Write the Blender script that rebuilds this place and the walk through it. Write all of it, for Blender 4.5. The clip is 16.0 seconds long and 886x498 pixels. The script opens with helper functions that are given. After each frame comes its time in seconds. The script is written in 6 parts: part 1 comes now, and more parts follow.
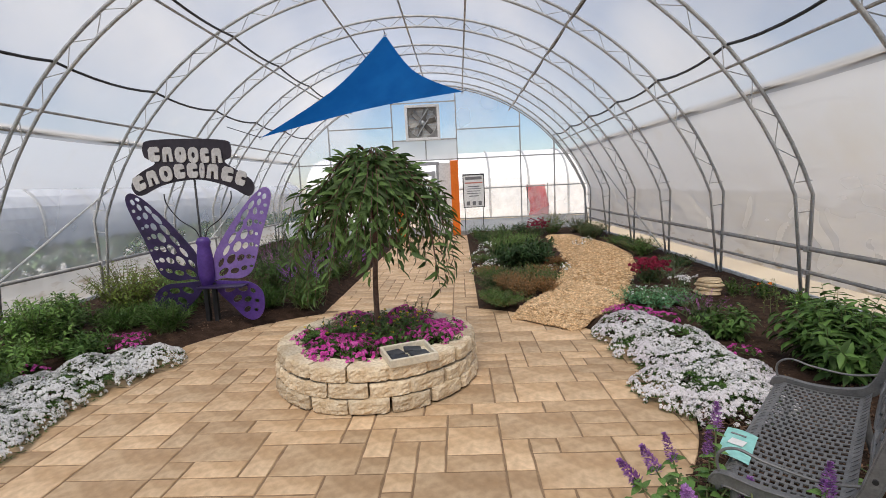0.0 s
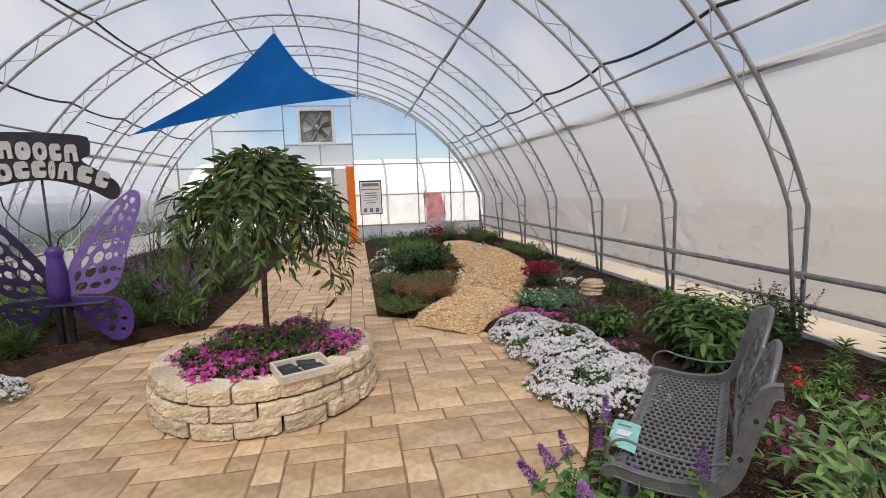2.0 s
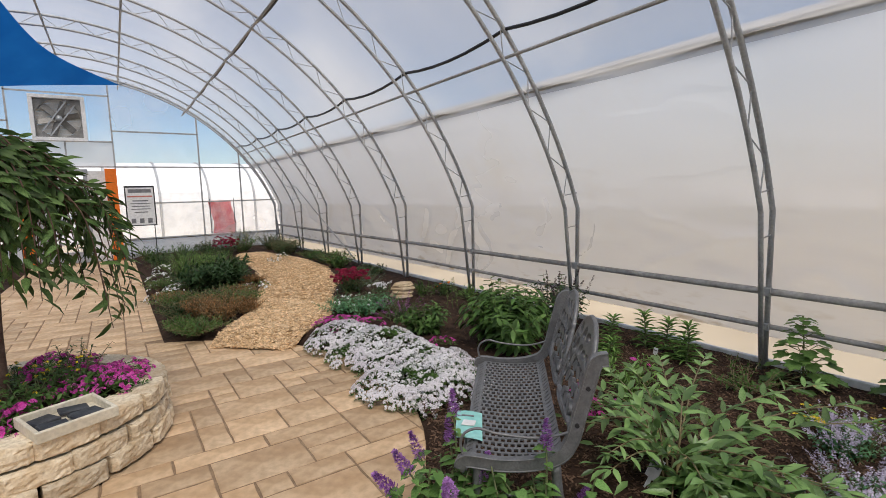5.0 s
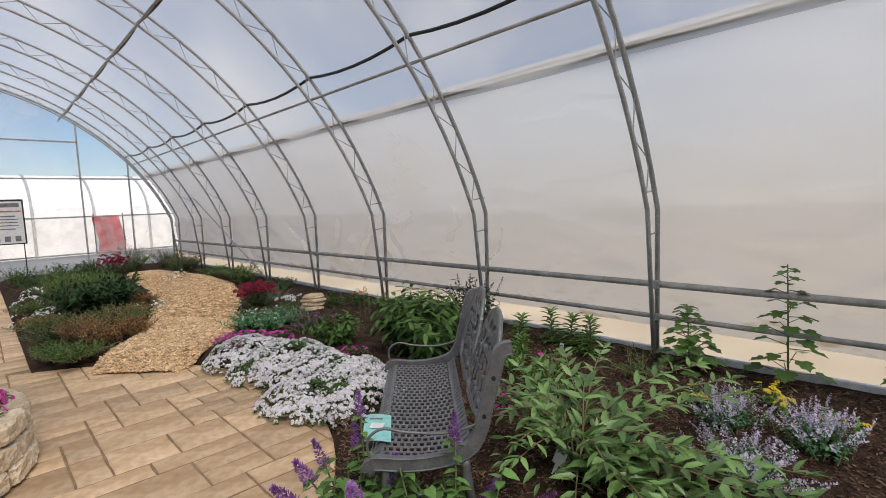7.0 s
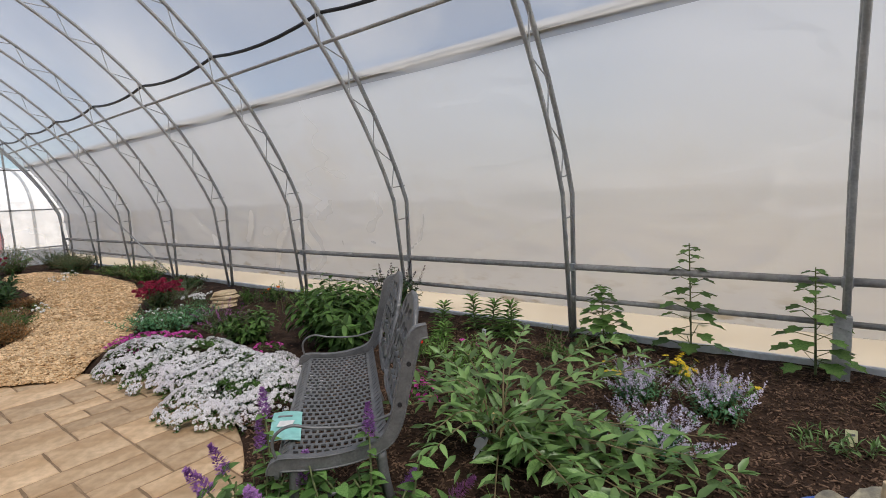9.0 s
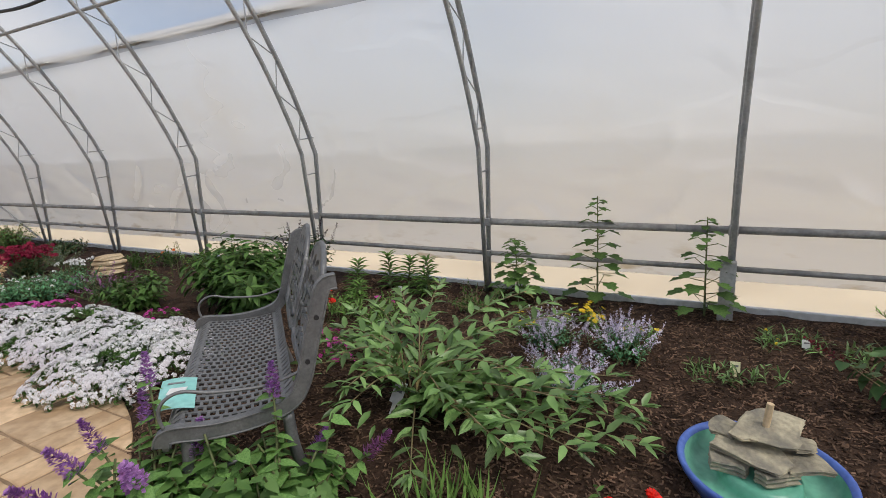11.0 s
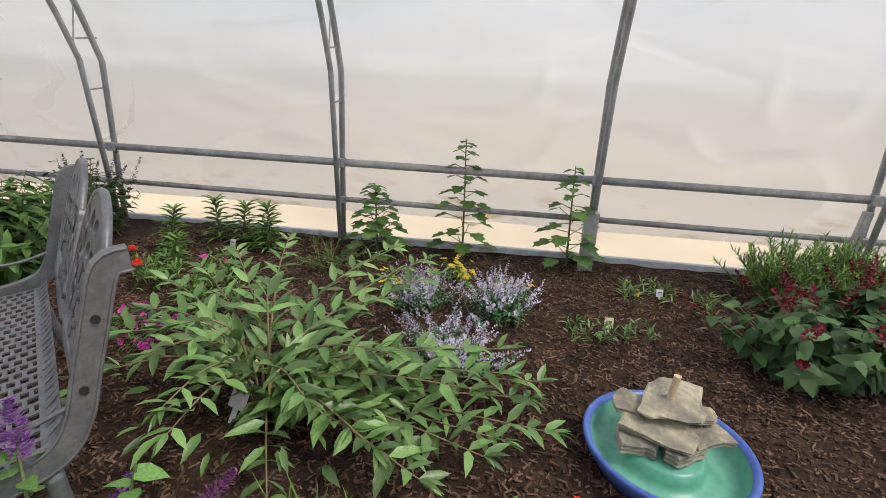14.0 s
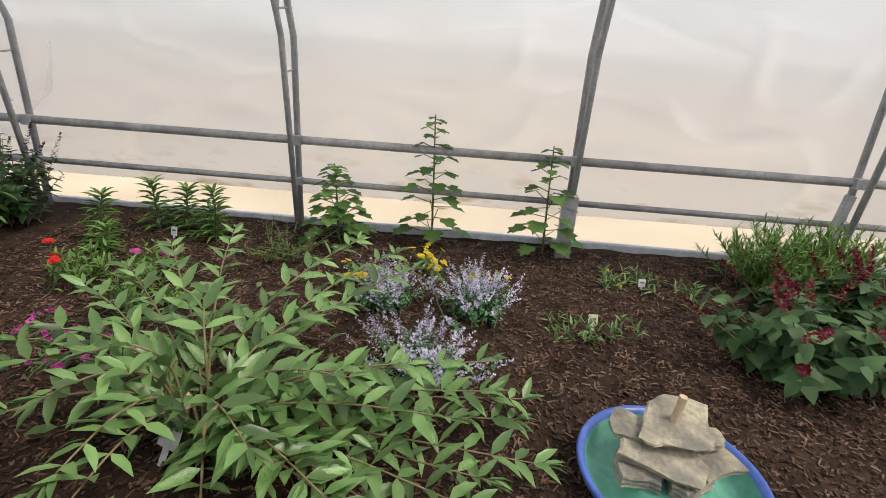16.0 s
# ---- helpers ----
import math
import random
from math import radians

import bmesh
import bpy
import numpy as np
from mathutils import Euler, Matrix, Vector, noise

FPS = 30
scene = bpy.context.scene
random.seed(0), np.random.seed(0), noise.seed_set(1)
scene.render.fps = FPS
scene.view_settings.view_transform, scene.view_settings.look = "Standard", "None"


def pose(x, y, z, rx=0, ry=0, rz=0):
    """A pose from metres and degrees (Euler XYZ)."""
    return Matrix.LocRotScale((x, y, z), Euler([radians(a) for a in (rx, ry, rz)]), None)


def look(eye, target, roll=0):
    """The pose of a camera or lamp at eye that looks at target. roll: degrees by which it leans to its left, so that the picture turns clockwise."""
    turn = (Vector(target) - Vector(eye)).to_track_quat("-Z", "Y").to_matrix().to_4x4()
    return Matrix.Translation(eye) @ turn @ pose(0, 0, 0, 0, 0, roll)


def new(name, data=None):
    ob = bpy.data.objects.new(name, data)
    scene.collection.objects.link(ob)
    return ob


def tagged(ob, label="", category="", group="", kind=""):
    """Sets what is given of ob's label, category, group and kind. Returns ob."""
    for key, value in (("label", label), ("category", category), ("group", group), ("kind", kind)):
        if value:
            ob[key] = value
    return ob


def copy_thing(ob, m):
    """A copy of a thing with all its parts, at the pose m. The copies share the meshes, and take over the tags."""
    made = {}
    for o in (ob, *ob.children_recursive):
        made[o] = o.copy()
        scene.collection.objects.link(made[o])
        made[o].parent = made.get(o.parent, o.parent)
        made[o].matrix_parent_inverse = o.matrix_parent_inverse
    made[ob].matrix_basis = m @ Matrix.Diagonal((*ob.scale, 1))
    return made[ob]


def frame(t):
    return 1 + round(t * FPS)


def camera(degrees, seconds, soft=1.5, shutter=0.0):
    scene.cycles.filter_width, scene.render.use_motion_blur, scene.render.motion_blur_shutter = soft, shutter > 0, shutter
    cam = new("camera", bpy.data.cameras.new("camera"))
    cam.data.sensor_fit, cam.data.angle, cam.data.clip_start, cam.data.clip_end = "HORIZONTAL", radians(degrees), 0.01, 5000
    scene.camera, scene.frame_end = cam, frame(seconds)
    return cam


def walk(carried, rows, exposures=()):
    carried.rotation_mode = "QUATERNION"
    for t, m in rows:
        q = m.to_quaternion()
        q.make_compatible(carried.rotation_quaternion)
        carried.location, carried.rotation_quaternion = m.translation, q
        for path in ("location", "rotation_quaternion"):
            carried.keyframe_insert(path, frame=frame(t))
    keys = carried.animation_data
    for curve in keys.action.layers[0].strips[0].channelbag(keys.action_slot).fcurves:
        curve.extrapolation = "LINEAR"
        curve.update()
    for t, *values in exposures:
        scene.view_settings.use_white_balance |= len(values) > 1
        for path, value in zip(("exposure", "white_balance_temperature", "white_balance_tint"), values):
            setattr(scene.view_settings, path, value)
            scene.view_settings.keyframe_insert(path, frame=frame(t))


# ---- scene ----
cam = camera(84.8, 16.0, soft=0.6)

# t, x, y, z, tilt, lean, turn
EXPOSURES = [(0.0, 0.04, 6700, 12), (5.0, -0.02, 6650, 12), (9.0, -0.06, 6600, 11), (12.5, 0.3, 6600, 10), (16.0, 0.46, 6750, 11)]
PATH = [
    (0, (0.668, -0.676, 1.574), (0.592, 1.306, 1.313), -2.7),
    (0.5, (0.67, -0.673, 1.57), (0.65, 1.311, 1.316), -2.6),
    (1, (0.677, -0.654, 1.566), (0.754, 1.329, 1.318), -2.5),
    (1.5, (0.681, -0.627, 1.556), (0.883, 1.347, 1.31), -2.3),
    (2, (0.678, -0.593, 1.55), (1.019, 1.362, 1.303), -2.0),
    (2.5, (0.663, -0.564, 1.545), (1.133, 1.364, 1.294), -1.7),
    (3, (0.633, -0.537, 1.539), (1.216, 1.359, 1.286), -1.5),
    (3.5, (0.603, -0.505, 1.53), (1.3, 1.353, 1.277), -1.5),
    (4, (0.579, -0.475, 1.516), (1.403, 1.33, 1.268), -1.6),
    (4.5, (0.557, -0.429, 1.496), (1.527, 1.305, 1.259), -1.6),
    (5, (0.547, -0.396, 1.478), (1.655, 1.253, 1.248), -1.6),
    (7.5, (0.644, -0.404, 1.38), (2.063, 0.994, 1.196), -2.4),
    (8, (0.675, -0.403, 1.369), (2.139, 0.946, 1.178), -2.5),
    (8.5, (0.696, -0.393, 1.333), (2.213, 0.895, 1.132), -2.6),
    (9, (0.724, -0.376, 1.322), (2.299, 0.837, 1.1), -2.7),
    (11.5, (0.855, -0.294, 1.215), (2.621, 0.541, 0.787), -1.5),
    (12, (0.9, -0.251, 1.205), (2.696, 0.491, 0.733), -0.9),
    (12.5, (0.979, -0.186, 1.199), (2.807, 0.441, 0.686), -0.1),
    (13, (1.083, -0.131, 1.191), (2.939, 0.372, 0.641), 0.8),
    (13.5, (1.175, -0.081, 1.19), (3.048, 0.298, 0.601), 1.7),
    (14, (1.226, -0.028, 1.183), (3.109, 0.247, 0.569), 2.8),
    (14.5, (1.312, 0.038, 1.186), (3.196, 0.239, 0.545), 3.5),
    (15, (1.399, 0.041, 1.188), (3.277, 0.208, 0.522), 3.8),
    (15.5, (1.461, 0.032, 1.193), (3.332, 0.174, 0.501), 3.9),
    (16, (1.493, 0.033, 1.188), (3.358, 0.156, 0.475), 3.8),
]
walk(cam, [(t, look(eye, target, roll)) for t, eye, target, roll in PATH], EXPOSURES)

# ---- world, sun, exposure ----
SUN_ELEV, SUN_AZ = 57.0, 192.0   # degrees; azimuth turns from +y towards +x
world = bpy.data.worlds.new("sky")
scene.world = world
world.use_nodes = True
wn, wl = world.node_tree.nodes, world.node_tree.links
sky = wn.new("ShaderNodeTexSky")
sky.sky_type, sky.sun_disc = "NISHITA", False
sky.ozone_density, sky.dust_density = 4.0, 0.4
sky.sun_elevation, sky.sun_rotation = radians(SUN_ELEV), radians(SUN_AZ)
cloud = wn.new("ShaderNodeTexNoise")
cloud.inputs["Scale"].default_value, cloud.inputs["Detail"].default_value = 3.2, 6
wco = wn.new("ShaderNodeTexCoord")
wl.new(wco.outputs["Generated"], cloud.inputs["Vector"])
cramp = wn.new("ShaderNodeValToRGB")
cramp.color_ramp.elements[0].position, cramp.color_ramp.elements[1].position = 0.47, 0.7
wl.new(cloud.outputs["Fac"], cramp.inputs["Fac"])
wmix = wn.new("ShaderNodeMix")
wmix.data_type = "RGBA"
wmix.inputs["B"].default_value = (6.6, 6.8, 7.2, 1)
wl.new(cramp.outputs["Color"], wmix.inputs["Factor"])
wl.new(sky.outputs["Color"], wmix.inputs["A"])
wl.new(wmix.outputs["Result"], wn["Background"].inputs["Color"])
wn["Background"].inputs["Strength"].default_value = 0.12

sun = new("sun", bpy.data.lights.new("sun", "SUN"))
sun.data.energy, sun.data.angle, sun.data.color = 5.0, radians(24), (1.0, 0.95, 0.87)
az, el = radians(SUN_AZ), radians(SUN_ELEV)
sun.matrix_world = look((0, 0, 20), (-math.sin(az) * math.cos(el), -math.cos(az) * math.cos(el), 20 - math.sin(el)))


# ---- materials ----
def shader(name):
    m = bpy.data.materials.new(name)
    m.use_nodes = True
    nt = m.node_tree
    return m, nt.nodes, nt.links, nt.nodes["Principled BSDF"]


def noise_at(n, l, scale, detail=5, coord="Object", stretch=None):
    co = n.new("ShaderNodeTexCoord")
    tex = n.new("ShaderNodeTexNoise")
    tex.inputs["Scale"].default_value, tex.inputs["Detail"].default_value = scale, detail
    out = co.outputs[coord]
    if stretch:
        mp = n.new("ShaderNodeMapping")
        mp.inputs["Scale"].default_value = stretch
        l.new(out, mp.inputs["Vector"])
        out = mp.outputs["Vector"]
    l.new(out, tex.inputs["Vector"])
    return tex.outputs["Fac"]


def ramp(n, l, fac, a, b, c1, c2):
    r = n.new("ShaderNodeValToRGB")
    e = r.color_ramp.elements
    e[0].position, e[1].position = a, b
    e[0].color, e[1].color = (*c1, 1), (*c2, 1)
    l.new(fac, r.inputs["Fac"])
    return r.outputs["Color"]


def mix(n, l, fac, a, b, mode="MIX"):
    x = n.new("ShaderNodeMix")
    x.data_type, x.blend_type = "RGBA", mode
    for sock, val in (("Factor", fac), ("A", a), ("B", b)):
        if isinstance(val, (int, float)):
            x.inputs[sock].default_value = val
        elif isinstance(val, tuple):
            x.inputs[sock].default_value = (*val, 1)
        else:
            l.new(val, x.inputs[sock])
    return x.outputs["Result"]


def vary(n, l, colour, amount, how):
    """Brightens or darkens pieces singly."""
    if how == "object":
        src = n.new("ShaderNodeObjectInfo").outputs["Random"]
    else:
        src = n.new("ShaderNodeNewGeometry").outputs["Random Per Island"]
    r = n.new("ShaderNodeMapRange")
    r.inputs["To Min"].default_value, r.inputs["To Max"].default_value = 1 - amount, 1 + amount
    l.new(src, r.inputs["Value"])
    h = n.new("ShaderNodeHueSaturation")
    l.new(r.outputs["Result"], h.inputs["Value"])
    l.new(colour, h.inputs["Color"])
    return h.outputs["Color"]


def bumped(n, l, bsdf, fac, strength, distance=0.01):
    b = n.new("ShaderNodeBump")
    b.inputs["Strength"].default_value, b.inputs["Distance"].default_value = strength, distance
    l.new(fac, b.inputs["Height"])
    l.new(b.outputs["Normal"], bsdf.inputs["Normal"])


def mat(name, c1, c2, scale=12.0, rough=0.6, bump=0.3, fine=6.0, metal=0.0, amount=0.0, how="island", stretch=None, spec=0.4, depth=0.004):
    """A surface of two colours mixed at two scales, with fine relief."""
    m, n, l, p = shader(name)
    big = noise_at(n, l, scale, 4, stretch=stretch)
    small = noise_at(n, l, scale * fine, 6, stretch=stretch)
    col = ramp(n, l, big, 0.35, 0.65, c1, c2)
    dark = tuple(v * 0.6 for v in c1)
    col = mix(n, l, ramp(n, l, small, 0.3, 0.62, (0.45,) * 3, (0,) * 3), col, dark)
    if amount:
        col = vary(n, l, col, amount, how)
    l.new(col, p.inputs["Base Color"])
    p.inputs["Roughness"].default_value, p.inputs["Metallic"].default_value = rough, metal
    p.inputs["Specular IOR Level"].default_value = spec
    if bump:
        bumped(n, l, p, small, bump, depth)
    return m


def leafy(name, c1, c2, amount=0.35, through_=0.22, rough=0.5, how="island", scale=9.0, spec=0.25):
    """Leaves and petals: light comes partly through them."""
    m, n, l, p = shader(name)
    col = ramp(n, l, noise_at(n, l, scale, 3), 0.35, 0.65, c1, c2)
    col = vary(n, l, col, amount, how)
    l.new(col, p.inputs["Base Color"])
    p.inputs["Roughness"].default_value = rough
    p.inputs["Specular IOR Level"].default_value = spec
    tr = n.new("ShaderNodeBsdfTranslucent")
    l.new(col, tr.inputs["Color"])
    ms = n.new("ShaderNodeMixShader")
    ms.inputs["Fac"].default_value = through_
    l.new(p.outputs["BSDF"], ms.inputs[1])
    l.new(tr.outputs["BSDF"], ms.inputs[2])
    l.new(ms.outputs["Shader"], n["Material Output"].inputs["Surface"])
    return m


def sheet(name, colour, clear, scatter=0.62, stain=(0.8, 0.76, 0.68), crease=0.0, low=0.62, high=0.95, frost=0.0):
    """Greenhouse film: part clear, part glowing through, part white."""
    m, n, l, p = shader(name)
    dirt = noise_at(n, l, 0.9, 7)
    col = mix(n, l, ramp(n, l, dirt, low, high, (0,) * 3, (1,) * 3), colour, stain)
    p.inputs["Roughness"].default_value = 0.35
    p.inputs["Specular IOR Level"].default_value = 0.3
    l.new(col, p.inputs["Base Color"])
    bumped(n, l, p, noise_at(n, l, 3.0, 5), 0.25, 0.02)
    if crease:
        where = n.new("ShaderNodeSeparateXYZ")
        l.new(n.new("ShaderNodeTexCoord").outputs["Object"], where.inputs["Vector"])
        near_rail = n.new("ShaderNodeMapRange")
        for key, val in (("From Min", 0.34), ("From Max", 0.62), ("To Min", 1.0), ("To Max", 0.0)):
            near_rail.inputs[key].default_value = val
        l.new(where.outputs["Z"], near_rail.inputs["Value"])
        specks = ramp(n, l, noise_at(n, l, 7.0, 8, stretch=(1, 0.45, 1.6)), 0.55, 0.7, (0,) * 3, (1,) * 3)
        splash = mix(n, l, 1.0, specks, near_rail.outputs["Result"], "MULTIPLY")
        col = mix(n, l, splash, col, (0.42, 0.34, 0.24))
        l.new(col, p.inputs["Base Color"])
    tr, cl = n.new("ShaderNodeBsdfTranslucent"), n.new("ShaderNodeBsdfTransparent")
    l.new(col, tr.inputs["Color"])
    if crease:
        line = noise_at(n, l, 1.1, 3, stretch=(1, 0.55, 1.2))
        r = n.new("ShaderNodeValToRGB")
        e = r.color_ramp.elements
        e[0].position, e[1].position = 0.46, 0.54
        mid = e.new(0.5)
        e[0].color = e[1].color = (0, 0, 0, 1)
        mid.color = (1, 1, 1, 1)
        l.new(line, r.inputs["Fac"])
        fold = mix(n, l, 0.55, r.outputs["Color"], noise_at(n, l, 2.2, 4, stretch=(1, 0.5, 2.5)))
        bp = n.new("ShaderNodeBump")
        bp.inputs["Strength"].default_value, bp.inputs["Distance"].default_value = crease, 0.06
        l.new(fold, bp.inputs["Height"])
        l.new(bp.outputs["Normal"], tr.inputs["Normal"])
        l.new(bp.outputs["Normal"], p.inputs["Normal"])
    seen = cl.outputs["BSDF"]
    if frost:
        blur = n.new("ShaderNodeBsdfRefraction")
        blur.inputs["IOR"].default_value, blur.inputs["Roughness"].default_value = 1.25, frost
        half = n.new("ShaderNodeMixShader")
        half.inputs["Fac"].default_value = 0.94
        l.new(cl.outputs["BSDF"], half.inputs[1])
        l.new(blur.outputs["BSDF"], half.inputs[2])
        seen = half.outputs["Shader"]
    a, b = n.new("ShaderNodeMixShader"), n.new("ShaderNodeMixShader")
    a.inputs["Fac"].default_value = scatter
    l.new(p.outputs["BSDF"], a.inputs[1])
    l.new(tr.outputs["BSDF"], a.inputs[2])
    cloudy = n.new("ShaderNodeMapRange")
    cloudy.inputs["To Min"].default_value, cloudy.inputs["To Max"].default_value = clear * 0.6, clear * 1.4
    l.new(noise_at(n, l, 0.5, 3), cloudy.inputs["Value"])
    l.new(cloudy.outputs["Result"], b.inputs["Fac"])
    l.new(a.outputs["Shader"], b.inputs[1])
    l.new(seen, b.inputs[2])
    l.new(b.outputs["Shader"], n["Material Output"].inputs["Surface"])
    return m


FILM_ROOF = sheet("film_roof", (0.66, 0.67, 0.69), 0.38)
FILM_SIDE = sheet("film_side", (0.81, 0.815, 0.83), 0.24, crease=0.16, stain=(0.76, 0.72, 0.66), low=0.55, high=0.85, frost=0.75)
FILM_CLEAR = sheet("film_clear", (0.84, 0.86, 0.88), 0.7, crease=0.08)
FILM_SKIRT = sheet("film_skirt", (0.93, 0.9, 0.84), 0.62)
FILM_KICK = sheet("kick_panel_film", (0.78, 0.79, 0.78), 0.12, crease=0.2)
PANE = sheet("end_pane", (0.86, 0.9, 0.95), 0.8)
PANE_FROST = sheet("end_pane_frosted", (0.85, 0.88, 0.9), 0.2)
STEEL = mat("galvanised_steel", (0.37, 0.375, 0.375), (0.53, 0.535, 0.535), 9, 0.48, 0.15, metal=0.25)
STEEL_DARK = mat("weathered_rail", (0.33, 0.32, 0.305), (0.5, 0.485, 0.465), 6, 0.6, 0.2, metal=0.2)
HIP = mat("hip_board", (0.4, 0.38, 0.34), (0.52, 0.5, 0.46), 5, 0.7, 0.2)
BASE = mat("pale_base_board", (0.62, 0.63, 0.63), (0.75, 0.76, 0.76), 4, 0.6, 0.1)
BLACK_HOSE = mat("black_hose", (0.012, 0.012, 0.014), (0.025, 0.025, 0.028), 8, 0.45, 0.05)
SOIL = mat("bark_mulch_bed", (0.03, 0.018, 0.012), (0.075, 0.045, 0.031), 9, 0.95, 1.0, depth=0.02, spec=0.15)
BARK = mat("bark_flake", (0.06, 0.036, 0.024), (0.19, 0.118, 0.079), 10, 0.9, 0.4, amount=0.75, spec=0.2)
CHIP_BASE = mat("chip_bed", (0.42, 0.24, 0.1), (0.58, 0.36, 0.17), 14, 0.9, 1.0, depth=0.02)
CHIP = mat("wood_chip", (0.62, 0.42, 0.23), (0.82, 0.61, 0.38), 12, 0.8, 0.3, amount=0.28)
PAVER = mat("stamped_paver", (0.46, 0.295, 0.16), (0.7, 0.515, 0.33), 2.6, 0.62, 0.6, fine=7, amount=0.2, how="object", depth=0.008)
JOINT = mat("paver_joint", (0.23, 0.15, 0.088), (0.34, 0.235, 0.145), 9, 0.85, 0.5)
SANDSTONE = mat("split_block", (0.5, 0.34, 0.18), (0.78, 0.69, 0.53), 5, 0.85, 0.9, fine=9, amount=0.2, how="object", depth=0.012)
ORANGE = mat("orange_paint", (0.8, 0.16, 0.01), (0.86, 0.2, 0.015), 4, 0.45, 0.03)
WHITE = mat("white_paint", (0.72, 0.73, 0.73), (0.82, 0.82, 0.82), 3, 0.5, 0.05)
ALU = mat("aluminium", (0.4, 0.42, 0.44), (0.5, 0.52, 0.54), 5, 0.45, 0.08, metal=0.5)
DOOR_GREY = mat("grey_door_frame", (0.3, 0.31, 0.33), (0.38, 0.39, 0.41), 4, 0.5, 0.05)
SAIL = leafy("blue_sail_cloth", (0.004, 0.13, 0.46), (0.008, 0.16, 0.52), 0.02, 0.5, 0.8, scale=2.0)
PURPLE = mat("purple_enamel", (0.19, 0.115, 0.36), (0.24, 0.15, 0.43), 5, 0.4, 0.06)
INDIGO = mat("dark_indigo", (0.02, 0.012, 0.05), (0.04, 0.022, 0.09), 6, 0.4, 0.06)
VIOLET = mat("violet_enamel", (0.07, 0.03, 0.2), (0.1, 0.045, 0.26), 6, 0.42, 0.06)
SIGN_FACE = mat("sign_black", (0.018, 0.014, 0.022), (0.035, 0.028, 0.042), 5, 0.45, 0.05)
SIGN_GREY = mat("sign_silver", (0.48, 0.47, 0.47), (0.6, 0.59, 0.58), 6, 0.45, 0.05)
BENCH = mat("grey_cast_iron", (0.15, 0.153, 0.157), (0.215, 0.218, 0.223), 20, 0.42, 0.2, metal=0.35)
CARD_TEAL = mat("teal_leaflet", (0.25, 0.62, 0.58), (0.36, 0.7, 0.66), 6, 0.35, 0.02)
PAPER = mat("white_paper", (0.76, 0.76, 0.76), (0.84, 0.84, 0.83), 5, 0.6, 0.02)
PRINT = mat("grey_print", (0.16, 0.16, 0.17), (0.24, 0.24, 0.25), 10, 0.6, 0.02)
PRINT_RED = mat("red_print", (0.5, 0.16, 0.12), (0.6, 0.22, 0.16), 10, 0.6, 0.02)
BLACK = mat("black_metal", (0.015, 0.015, 0.017), (0.03, 0.03, 0.033), 10, 0.45, 0.05)
CREAM = mat("cream_plastic", (0.66, 0.6, 0.47), (0.76, 0.7, 0.57), 8, 0.5, 0.05)
SLATE = mat("dark_slate", (0.03, 0.035, 0.045), (0.07, 0.075, 0.085), 12, 0.5, 0.4)
ROCK = mat("stacked_slate", (0.2, 0.185, 0.15), (0.52, 0.46, 0.32), 9, 0.8, 0.8, amount=0.14, how="object", depth=0.01)
SANDROCK = mat("tan_flagstone", (0.5, 0.37, 0.22), (0.66, 0.53, 0.36), 7, 0.85, 0.6)
BASIN_BLUE = mat("blue_glaze", (0.06, 0.12, 0.42), (0.1, 0.18, 0.52), 7, 0.3, 0.15)
BASIN_GREEN = mat("green_glaze", (0.12, 0.4, 0.28), (0.2, 0.5, 0.37), 6, 0.3, 0.1)
BAMBOO = mat("pale_wood_peg", (0.62, 0.46, 0.28), (0.72, 0.57, 0.38), 12, 0.6, 0.1)
TRUNK = mat("cherry_bark", (0.09, 0.05, 0.036), (0.19, 0.115, 0.085), 25, 0.75, 0.6)
GROUND = mat("outside_gravel", (0.52, 0.41, 0.27), (0.66, 0.54, 0.37), 0.8, 0.9, 0.6, fine=40)
FAN_SLAT = mat("grey_shutter", (0.5, 0.49, 0.47), (0.62, 0.61, 0.58), 6, 0.55, 0.1)
FAN_DARK = mat("fan_blade", (0.2, 0.195, 0.185), (0.3, 0.295, 0.28), 8, 0.5, 0.05, metal=0.4)
OUT_WHITE = mat("far_greenhouse_film", (0.7, 0.71, 0.72), (0.82, 0.82, 0.83), 0.6, 0.6, 0.0)
OUT_GREY = mat("far_grey_cladding", (0.5, 0.52, 0.58), (0.64, 0.66, 0.7), 0.7, 0.7, 0.0)
RED_CLOTH = mat("red_fabric", (0.75, 0.12, 0.13), (0.85, 0.4, 0.38), 4, 0.7, 0.1)


